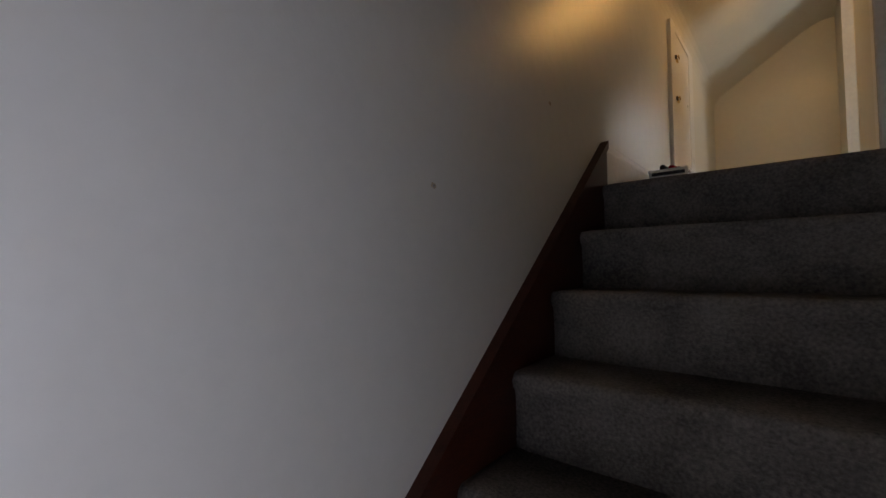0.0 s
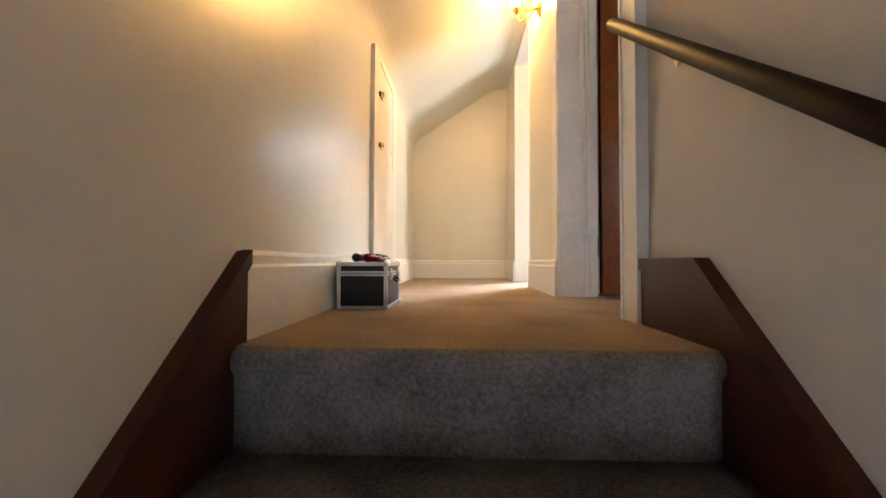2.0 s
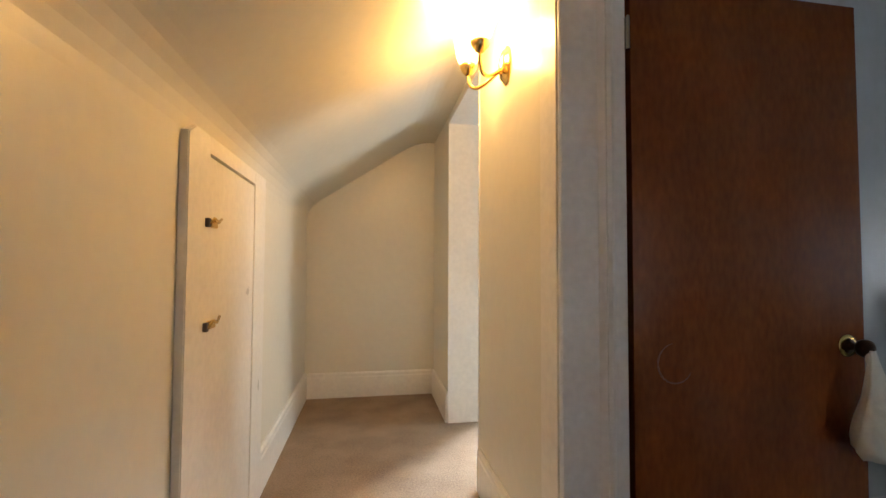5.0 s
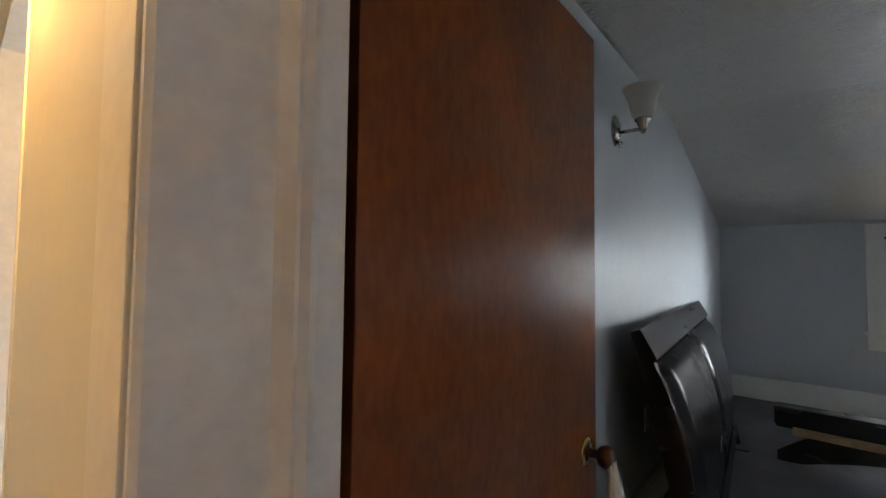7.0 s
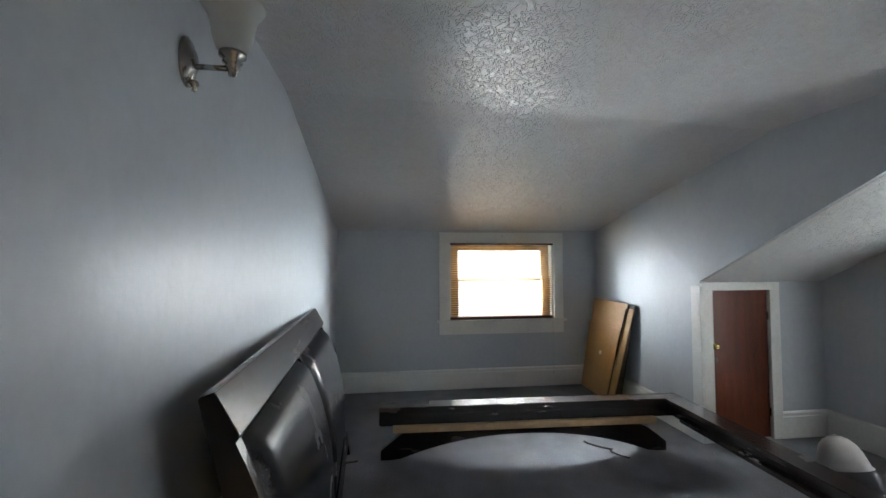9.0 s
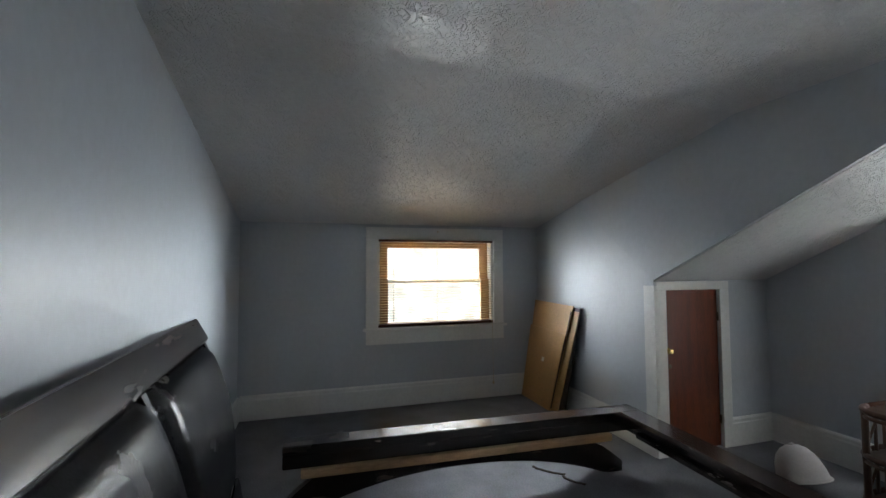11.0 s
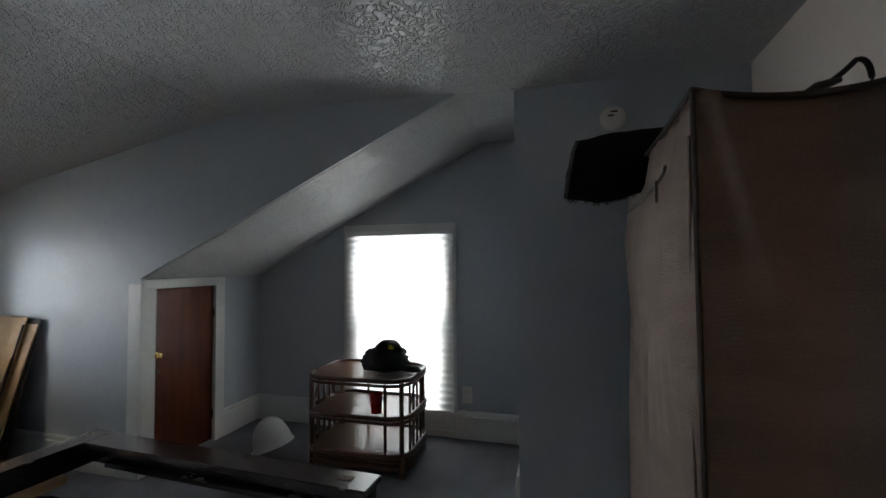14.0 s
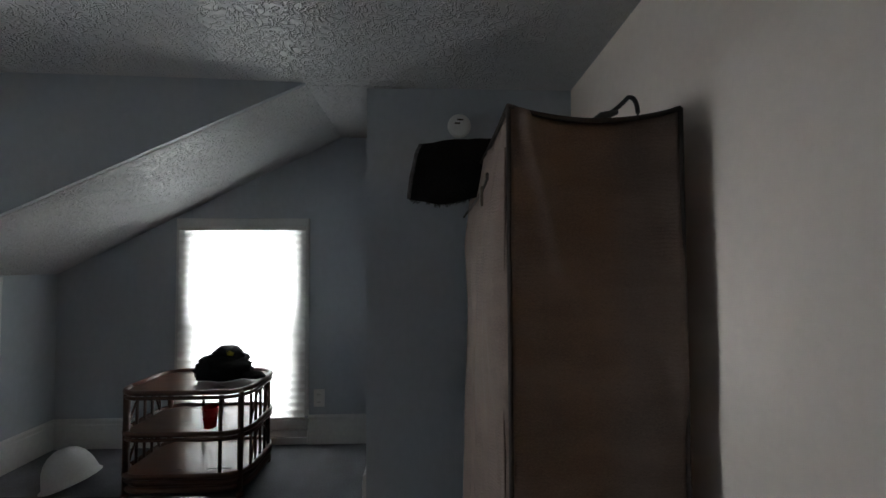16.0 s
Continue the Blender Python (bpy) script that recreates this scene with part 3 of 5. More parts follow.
def handrail():
    ob = thing("handrail", "dark stained round wooden handrail on brass brackets", "handrail")
    x = 0.952
    k = 0.712
    p0 = Vector((x, 0.470, 0.908))
    p1 = Vector((x, -2.6, 0.908 - k * 3.07))
    d = (p0 - p1).normalized()
    bm = tube([p0 + d * 0.012, p0 + d * 0.006, p0, p1], 0.022, 16, taper=[0.010, 0.017, 0.0205, 0.0205])
    part("rail", bm, "railwood", ob, smooth=True)
    for y in (0.245, -0.9, -2.0):
        z = 0.908 + k * (y - 0.470)
        br = part("bracket", tube(curve_pts((1.006, y - 0.05, z - 0.085), (0.985, y - 0.03, z - 0.055), (x, y, z - 0.018)), 0.005, 8), "brass", ob, "brass bracket", True)
        part("rosette", lathe([(0.001, 0.0), (0.015, 0.0), (0.015, 0.005), (0.008, 0.010), (0.001, 0.010)], 16, pose(1.010, y - 0.05, z - 0.085, 0, -90, 0)), "brass", br)


handrail()

# ---- bedroom doorway ----


def door_frame():
    ob = thing("door_1_frame", "white painted jamb with a moulded stop", "door frame")
    tagged(ob, kind="structure")
    # hinge side: flat lining, bead, stop
    prof = [(HALL_R - 0.002, JAMB_Y + 0.0), (1.165, JAMB_Y + 0.0), (1.165, JAMB_Y - 0.010), (1.128, JAMB_Y - 0.012), (1.122, JAMB_Y - 0.022), (1.112, JAMB_Y - 0.026), (1.103, JAMB_Y - 0.020),
            (1.096, JAMB_Y - 0.024), (1.086, JAMB_Y - 0.016), (1.080, JAMB_Y - 0.012), (HALL_R + 0.004, JAMB_Y - 0.012), (HALL_R - 0.002, JAMB_Y - 0.008)]
    part("jamb", prism(prof, "z", 0.0, 1.83), "jambw", ob)
    part("jamb", box(HALL_R - 0.004, COL_Y, 0, 1.168, COL_Y + 0.012, 1.83, 0.002), "trim", ob)
    part("head", box(HALL_R - 0.004, COL_Y, 1.828, 1.168, JAMB_Y, 1.842), "trim", ob)
    for z in (1.60, 0.20):
        h = part("hinge", box(1.163, JAMB_Y - 0.012, z, 1.170, JAMB_Y + 0.012, z + 0.09, 0.002), "nickel", ob, "painted butt hinge")
        part("knuckle", lathe([(0.006, 0), (0.006, 0.09), (0.003, 0.096), (0.001, 0.096)], 10, pose(1.172, JAMB_Y - 0.014, z)), "nickel", h)


door_frame()


def bedroom_door():
    ob = thing("door_1", "red-brown veneered flush door standing open into the bedroom", "door")
    tagged(ob, kind="structure")
    x0, x1, y = 1.188, 1.957, JAMB_Y
    part("door_leaf", box(x0, y, 0.012, x1, y + 0.035, 1.812, 0.002), "door", ob)
    for side in (1, -1):
        yy = y if side == 1 else y + 0.035
        kn = part("door_knob", lathe([(0.001, 0), (0.030, 0), (0.030, 0.004), (0.012, 0.008), (0.010, 0.026), (0.022, 0.034), (0.027, 0.046), (0.024, 0.058), (0.014, 0.064), (0.001, 0.065)],
                                     20, pose(1.893, yy, 0.768, 90 * side, 0, 0)), "bronze", ob, "dark worn bronze knob", True)
        part("rosette", lathe([(0.001, 0), (0.034, 0), (0.033, 0.003), (0.026, 0.0055), (0.001, 0.006)], 24, pose(1.893, yy, 0.768, 90 * side, 0, 0)), "brass", kn, "brass rosette", True)
    part("strike_edge", box(x1 - 0.0005, y + 0.006, 1.13, x1 + 0.002, y + 0.028, 1.20), "brass", ob)


bedroom_door()


def door_scuff():
    """A worn part-ring rubbed into the varnish."""
    ob = thing("door_scuff", "pale worn ring scuffed into the door's varnish", "scuff")
    tagged(ob, kind="structure")
    pts = [(1.315 + 0.055 * math.cos(a), JAMB_Y - 0.0004, 0.735 + 0.055 * math.sin(a)) for a in [radians(100 + 230 * k / 24) for k in range(25)]]
    part("scuff_ring", tube(pts, 0.002, 6, taper=[0.0006 + 0.0022 * math.sin(math.pi * k / 24) for k in range(25)]), "scuff", ob)


door_scuff()


def hanging_bag():
    """A white carrier bag hung on the knob by its handles."""
    ob = thing("plastic_bag", "crumpled white plastic bag hanging from the door knob", "bag")
    bm = bmesh.new()
    sides, rows = 28, 22
    rings = []
    for j in range(rows + 1):
        t = j / rows
        w = 0.012 + 0.085 * min(1, (t / 0.8)) ** 1.3 if t < 0.9 else 0.10 - 0.25 * (t - 0.9)
        ring = []
        for k in range(sides):
            a = 2 * math.pi * k / sides
            f = 1 + 0.22 * noise.noise(Vector((3 * math.cos(a), 3 * math.sin(a), t * 2.2))) + 0.10 * math.sin(7 * a + 5 * t)
            ring.append(bm.verts.new((1.893 + 0.03 * t + w * f * math.cos(a), 1.222 - 0.01 * t + 0.45 * w * f * math.sin(a), 0.765 - 0.30 * t)))
        rings.append(ring)
    for a, b in zip(rings, rings[1:]):
        for k in range(sides):
            bm.faces.new((a[k], a[(k + 1) % sides], b[(k + 1) % sides], b[k]))
    bm.faces.new(rings[-1])
    part("bag_body", bm, "whitebag", ob, smooth=True)
    part("bag_handle", tube(curve_pts((1.880, 1.222, 0.73), (1.893, 1.240, 0.835), (1.906, 1.225, 0.73)), 0.006, 8), "whitebag", ob, smooth=True)


hanging_bag()

# ---- hall: hatch, wall lamp, tool case ----


def hatch():
    ob = thing("attic_hatch", "cream painted board hatch in a plain frame with two hook latches", "hatch")
    tagged(ob, kind="structure")
    part("stile", prism([(1.385, 0.0), (1.532, 0.0), (1.532, 1.372), (1.43, 1.372), (1.385, 1.345)], "x", 0.0, 0.024, 0.003), "trim", ob)
    part("stile", box(0, 2.008, 0.0, 0.024, 2.172, 1.372, 0.003), "trim", ob)
    part("rail", box(0, 1.532, 1.322, 0.0235, 2.008, 1.372, 0.002), "trim", ob)
    part("rail", box(0, 1.532, 0.0, 0.0235, 2.008, 0.10, 0.002), "trim", ob)
    # black sheet stands in for the shade in the gap round the panel
    part("gap", box(0, 1.532, 0.10, 0.004, 2.008, 1.322), "black", ob)
    pn = part("panel", box(0.004, 1.540, 0.106, 0.020, 2.006, 1.314, 0.002), "trim", ob)
    for z in (1.121, 0.829):
        la = part("latch", box(0.020, 1.535, z - 0.012, 0.030, 1.585, z + 0.012, 0.003), "brass", ob, "small brass hook latch")
        part("hook", tube([(0.034, 1.505, z - 0.004), (0.042, 1.52, z + 0.012), (0.04, 1.56, z + 0.004), (0.034, 1.60, z + 0.018)], 0.004, 8), "brass", la, smooth=True)
        part("staple", box(0.024, 1.497, z - 0.014, 0.036, 1.513, z + 0.012, 0.003), "iron", la)


hatch()

# flat casing on the hall side of the bedroom doorway
structure(obj("trim", box(HALL_R - 0.006, JAMB_Y + 0.003, 0.0, HALL_R + 0.001, 1.395, 1.96, 0.002), "trim"), "cream painted flat door casing", "trim")


def hall_sconce():
    ob = thing("wall_lamp", "polished brass two-arm wall lamp with lit glass shades", "wall lamp")
    c = Vector((HALL_R, 1.715, 1.745))
    part("backplate", lathe([(0.001, 0), (0.058, 0), (0.058, 0.006), (0.048, 0.012), (0.044, 0.02), (0.022, 0.028), (0.001, 0.03)], 28, pose(c.x, c.y, c.z, 0, -90, 0) @ Matrix.Diagonal((1.25, 0.9, 1, 1))), "brass", ob, smooth=True)
    for s in (-1, 1):
        e = Vector((c.x - 0.128, c.y + s * 0.09, c.z + 0.01))
        arm = part("arm", tube(curve_pts((c.x - 0.02, c.y, c.z - 0.01), (c.x - 0.13, c.y + s * 0.07, c.z - 0.13), (e.x, e.y, e.z - 0.01), 14), 0.0065, 10), "brass", ob, smooth=True)
        part("cup", lathe([(0.004, -0.02), (0.014, -0.014), (0.026, 0.0), (0.033, 0.014), (0.034, 0.022), (0.028, 0.024), (0.001, 0.024)], 20, Matrix.Translation(e)), "brass", arm, smooth=True)
        part("shade", lathe([(0.030, 0.026), (0.044, 0.05), (0.052, 0.09), (0.060, 0.135), (0.066, 0.145)], 24, Matrix.Translation(e), closed=False), "litglass", arm, "thin glass shade", True)


hall_sconce()


def tool_case():
    x0, x1, y0, y1, h = 0.040, 0.222, 0.662, 0.955, 0.168
    ob = thing("tool_case", "small black case with aluminium edges standing on the carpet", "case")
    split = 0.128
    body = part("body", box(x0 + 0.003, y0 + 0.003, 0.004, x1 - 0.003, y1 - 0.003, split), "blacklam", ob)
    lid = part("lid", box(x0 + 0.003, y0 + 0.003, split, x1 - 0.003, y1 - 0.003, h - 0.002), "blacklam", ob)
    e = 0.0125
    for za, zb in ((0, e), (split - 0.009, split - 0.001), (split + 0.001, split + 0.009), (h - e, h)):
        for bm in (box(x0, y0, za, x1, y0 + 0.006, zb, 0.0015), box(x0, y1 - 0.006, za, x1, y1, zb, 0.0015), box(x0, y0, za, x0 + 0.006, y1, zb, 0.0015), box(x1 - 0.006, y0, za, x1, y1, zb, 0.0015)):
            part("edge_trim", bm, "alu", ob, "aluminium edge")
    for x in (x0, x1 - e):
        for y in (y0, y1 - e):
            part("corner_trim", box(x - 0.0007, y - 0.0007, 0.0, x + e + 0.0007, y + e + 0.0007, h - 0.001, 0.002), "alu", ob, "aluminium edge")
    for bm in (box(x0, y0, h - 0.004, x1, y0 + e, h + 0.001, 0.0015), box(x0, y1 - e, h - 0.004, x1, y1, h + 0.001, 0.0015), box(x0, y0, h - 0.004, x0 + e, y1, h + 0.001, 0.0015), box(x1 - e, y0, h - 0.004, x1, y1, h + 0.001, 0.0015)):
        part("edge_trim", bm, "alu", ob, "aluminium edge")
    for x in (x0 + 0.006, x1 - 0.006):
        for y in (y0 + 0.006, y1 - 0.006):
            for z in (0.008, h - 0.006):
                bm = bmesh.new()
                bmesh.ops.create_icosphere(bm, subdivisions=2, radius=0.0125)
                for v in bm.verts:
                    v.co = Vector((x, y, z)) + Vector((v.co.x * 0.95, v.co.y * 0.95, max(v.co.z, -z)))
                part("corner_ball", bm, "alu", ob, "rounded metal corner", True)
    for y in (y0 + 0.06, y1 - 0.06):
        la = part("latch", box(x1, y - 0.02, split - 0.022, x1 + 0.006, y + 0.02, split + 0.018, 0.002), "alu", ob, "metal latch")
        part("lever", box(x1 + 0.006, y - 0.012, split - 0.018, x1 + 0.010, y + 0.012, split + 0.004, 0.002), "steel", la)
    part("handle", tube([(x1 + 0.004, 0.77, 0.112), (x1 + 0.016, 0.775, 0.098), (x1 + 0.016, 0.845, 0.098), (x1 + 0.004, 0.85, 0.112)], 0.005, 8), "black", ob, smooth=True)


tool_case()


def hammer():
    ob = thing("hammer", "claw hammer with a black and orange grip lying on the case", "hammer")
    z = 0.186
    a, b = Vector((0.098, 0.695, z)), Vector((0.118, 0.905, z + 0.003))
    d = b - a
    part("grip", tube([a, a + d * 0.04, a + d * 0.2, a + d * 0.4, a + d * 0.55], 0.014, 12, taper=[0.010, 0.0165, 0.014, 0.0155, 0.012]), "black", ob, smooth=True)
    part("neck", tube([a + d * 0.55, a + d * 0.72, a + d * 0.97], 0.01, 12, taper=[0.0125, 0.0115, 0.010]), "orange", ob, "orange rubber neck", True)
    h = b
    part("head", tube([h + Vector((-0.05, 0.004, 0)), h + Vector((-0.036, 0.003, 0)), h + Vector((-0.030, 0.002, 0)), h, h + Vector((0.025, 0, 0.003))], 0.012, 12, taper=[0.0145, 0.0150, 0.0105, 0.0135, 0.011]), "iron", ob, "dark steel head", True)
    for s in (-1, 1):
        part("claw", tube(curve_pts(h + Vector((0.02, s * 0.004, 0.004)), h + Vector((0.052, s * 0.008, 0.010)), h + Vector((0.072, s * 0.011, -0.006)), 6), 0.005, 8, taper=[0.007, 0.0065, 0.006, 0.0055, 0.005, 0.004, 0.003]), "iron", ob, smooth=True)


def screwdriver():
    ob = thing("screwdriver", "screwdriver with a red and black handle lying on the case", "screwdriver")
    z = 0.186
    a, b = Vector((0.128, 0.735, z)), Vector((0.190, 0.905, z))
    d = b - a
    part("handle", tube([a, a + d * 0.03, a + d * 0.15, a + d * 0.30, a + d * 0.42], 0.014, 12, taper=[0.009, 0.0165, 0.017, 0.0135, 0.016]), "redgrip", ob, "red translucent handle", True)
    part("grip", tube([a + d * 0.40, a + d * 0.5, a + d * 0.58], 0.012, 12, taper=[0.0165, 0.015, 0.009]), "black", ob, smooth=True)
    part("shaft", tube([a + d * 0.56, a + d * 0.99, b], 0.0035, 8, taper=[0.0035, 0.0035, 0.002]), "steel", ob, smooth=True)


def wire_cutter():
    ob = thing("pliers", "pliers with red and black grips lying on the case", "pliers")
    z = 0.178
    for s in (-1, 1):
        part("grip", tube(curve_pts((0.150 + s * 0.016, 0.735, z), (0.160 + s * 0.030, 0.79, z), (0.166 + s * 0.006, 0.835, z), 8), 0.008, 10), "redgrip" if s == 1 else "black", ob, smooth=True)
    part("jaw", tube([(0.166, 0.833, z), (0.169, 0.855, z), (0.174, 0.89, z)], 0.01, 10, taper=[0.013, 0.012, 0.004]), "iron", ob, smooth=True)


hammer()
screwdriver()
wire_cutter()


def strike_plate(name, m, label):
    ob = thing(name, label, "latch plate", m)
    part("plate", box(-0.001, -0.012, -0.03, 0.003, 0.012, 0.03, 0.001), "iron", ob)
    part("keep", box(0.002, -0.006, -0.014, 0.005, 0.006, 0.014, 0.001), "black", ob)


strike_plate("strike_plate", pose(1.112, 2.892, 0.875, 0, 0, -90), "dark metal strike plate in the white jamb")
strike_plate("strike_plate", pose(STUB_X, -1.50, 0.80), "dark metal strike plate on the painted wall end")
part("jamb", box(HALL_R - 0.004, 2.896, 0, 1.168, 2.884, 1.93, 0.002), "trim", structure(thing("door_2_frame", "white painted door jamb off the hall", "door frame")))
part("jamb", box(HALL_R - 0.004, 2.11, 0, 1.168, 2.122, 1.93, 0.002), "trim", bpy.data.objects["door_2_frame"])
part("head", box(HALL_R - 0.004, 2.11, 1.918, 1.168, 2.896, 1.932), "trim", bpy.data.objects["door_2_frame"])

# ---- bedroom windows ----


def window_east():
    ob = thing("window_1", "white double-hung window with a wide apron", "window")
    tagged(ob, kind="structure")
    y0, y1, z0, z1 = W1
    x = BED_E
    t = 0.022
    part("casing", box(x - t, y0 - 0.10, z0, x, y0, z1 + 0.0, 0.003), "trimw", ob)
    part("casing", box(x - t, y1, z0, x, y1 + 0.105, z1 + 0.0, 0.003), "trimw", ob)
    part("casing", box(x - t - 0.002, y0 - 0.10, z1, x, y1 + 0.105, z1 + 0.108, 0.003), "trimw", ob)
    part("window_sill", box(x - 0.05, y0 - 0.125, z0 - 0.022, x + 0.06, y1 + 0.13, z0, 0.004), "trimw", ob)
    part("apron", box(x - t, y0 - 0.10, z0 - 0.145, x, y1 + 0.105, z0 - 0.022, 0.003), "trimw", ob)
    for ya, yb in ((y0, y0 + 0.02), (y1 - 0.02, y1)):
        part("window_frame", box(x, ya, z0, x + 0.19, yb, z1), "trimw", ob)
    part("window_frame", box(x, y0, z1 - 0.02, x + 0.19, y1, z1), "trimw", ob)
    zm = (z0 + z1) / 2 + 0.01
    for name, xa, za, zb in (("lower_sash", x + 0.056, z0, zm + 0.02), ("upper_sash", x + 0.095, zm - 0.02, z1)):
        w = 0.105
        sash = part(name, box(xa, y0 + 0.02, za, xa + 0.032, y0 + w, zb), "sashwood", ob, "varnished sash")
        part("stile", box(xa, y1 - w, za, xa + 0.032, y1 - 0.02, zb), "sashwood", sash)
        part("rail", box(xa, y0 + w, za, xa + 0.032, y1 - w, za + 0.030), "trimw" if za > z0 else "sashwood", sash)
        part("rail", box(xa, y0 + w, zb - (0.075 if zb == z1 else 0.028), xa + 0.032, y1 - w, zb), "sashwood" if zb == z1 else "trimw", sash)
        g = part("pane", box(xa + 0.013, y0 + w, za + 0.030, xa + 0.017, y1 - w, zb - (0.075 if zb == z1 else 0.028)), "pane", sash)
        g.visible_shadow = False


window_east()


def venetian_blind():
    ob = thing("venetian_blind", "honey-coloured wooden venetian blind hanging open in the window", "blind")
    y0, y1, z0, z1 = W1
    x = BED_E + 0.006
    ya, yb = y0 + 0.008, y1 - 0.008
    part("headrail", box(x - 0.026, ya, z1 - 0.022, x + 0.022, yb, z1 - 0.002, 0.003), "redwood", ob, "dark wooden headrail")
    part("bottom_rail", box(x - 0.022, ya, z0 + 0.004, x + 0.022, yb, z0 + 0.032, 0.003), "redwood", ob, "dark wooden bottom rail")
    n = 31
    bm0 = bmesh.new()
    a = radians(8)
    for k in range(5):
        u = -0.0125 + 0.025 * k / 4
        for y in (ya, yb):
            bm0.verts.new((u * math.cos(a), y, u * math.sin(a) + 0.002 * (1 - (2 * k / 4 - 1) ** 2)))
    bm0.verts.ensure_lookup_table()
    for k in range(4):
        bm0.faces.new([bm0.verts[i] for i in (2 * k, 2 * k + 1, 2 * k + 3, 2 * k + 2)])
    bmesh.ops.solidify(bm0, geom=list(bm0.faces), thickness=0.005)
    first = part("slat", bm0, "slat", ob)
    for i in range(n):
        z = z0 + 0.045 + (z1 - 0.05 - z0 - 0.045) * i / (n - 1)
        s = first if i == 0 else new("slat", first.data)
        s.parent = ob
        s.matrix_basis = pose(x, 0, z)
    for y in (ya + 0.14, (ya + yb) / 2, yb - 0.14):
        for dx in (-0.014, 0.014):
            part("cord", tube([(x + dx, y, z0 + 0.02), (x + dx, y, z1 - 0.02)], 0.0012, 5), "tape", ob)
    pc = part("pull_cord", tube([(x - 0.03, ya + 0.03, z1 - 0.03), (BED_E - 0.03, ya + 0.028, z0 + 0.1), (BED_E - 0.058, ya + 0.025, z0 - 0.04), (BED_E - 0.055, ya + 0.02, 0.16)], 0.002, 6), "tape", ob)
    part("tassel", lathe([(0.001, 0.03), (0.006, 0.028), (0.011, 0.004), (0.010, 0), (0.001, 0)], 10, pose(BED_E - 0.055, ya + 0.02, 0.135)), "tape", pc)


venetian_blind()


def window_south():
    ob = thing("window_2", "tall white window low in the gable wall", "window")
    tagged(ob, kind="structure")
    x0, x1, z0, z1 = W2
    y = ALC_S
    part("casing", box(x0 - 0.072, y, 0.19, x0, y + 0.022, z1, 0.003), "trimw", ob)
    part("casing", box(x1, y, 0.19, x1 + 0.078, y + 0.022, z1, 0.003), "trimw", ob)
    part("casing", box(x0 - 0.072, y, z1, x1 + 0.078, y + 0.024, z1 + 0.075, 0.003), "trimw", ob)
    part("window_sill", box(x0 - 0.08, y - 0.1, z0 - 0.02, x1 + 0.085, y + 0.035, z0 + 0.002, 0.004), "trimw", ob)
    for i in range(3):
        part("apron_board", box(x0 - 0.065, y, 0.002 + i * 0.048, x1 + 0.07, y + 0.020 - 0.003 * i, 0.046 + i * 0.048, 0.003), "trimw", ob)
    for xa, xb in ((x0, x0 + 0.03), (x1 - 0.03, x1)):
        part("window_frame", box(xa, y - 0.19, z0, xb, y, z1), "trimw", ob)
    part("window_frame", box(x0, y - 0.19, z1 - 0.03, x1, y, z1), "trimw", ob)
    zm = (z0 + z1) / 2
    for name, ya, za, zb in (("lower_sash", y - 0.045, z0, zm + 0.02), ("upper_sash", y - 0.08, zm - 0.02, z1 - 0.03)):
        sash = part(name, box(x0 + 0.03, ya, za, x0 + 0.075, ya + 0.03, zb), "trimw", ob)
        part("stile", box(x1 - 0.075, ya, za, x1 - 0.03, ya + 0.03, zb), "trimw", sash)
        part("rail", box(x0 + 0.075, ya, za, x1 - 0.075, ya + 0.03, za + 0.045), "trimw", sash)
        part("rail", box(x0 + 0.075, ya, zb - 0.036, x1 - 0.075, ya + 0.03, zb), "trimw", sash)
        g = part("pane", box(x0 + 0.075, ya + 0.013, za + 0.045, x1 - 0.075, ya + 0.017, zb - 0.036), "pane", sash)
        g.visible_shadow = False


window_south()


def pleated_shade():
    ob = thing("pleated_shade", "white light-filtering pleated shade drawn down over the window", "blind")
    x0, x1, z0, z1 = W2
    y = ALC_S + 0.028
    xa, xb = x0 - 0.052, x1 + 0.055
    bm = bmesh.new()
    n = 26
    rows = []
    for i in range(2 * n + 1):
        z = z1 - 0.005 - (z1 - 0.005 - z0 - 0.02) * i / (2 * n)
        d = 0.009 if i % 2 else 0.0
        rows.append([bm.verts.new((xa + (xb - xa) * k / 8, y + d + 0.002 * noise.noise(Vector((k, i * 0.7, 0))), z)) for k in range(9)])
    for a, b in zip(rows, rows[1:]):
        for k in range(8):
            bm.faces.new((a[k], a[k + 1], b[k + 1], b[k]))
    part("pleated_fabric", bm, "shadefab", ob)
    part("headrail", box(xa, y - 0.004, z1 - 0.006, xb, y + 0.016, z1 + 0.022, 0.003), "plate", ob)
    part("bottom_rail", box(xa, y - 0.003, z0 + 0.004, xb, y + 0.014, z0 + 0.022, 0.003), "plate", ob)


pleated_shade()

# ---- small door to the eaves ----


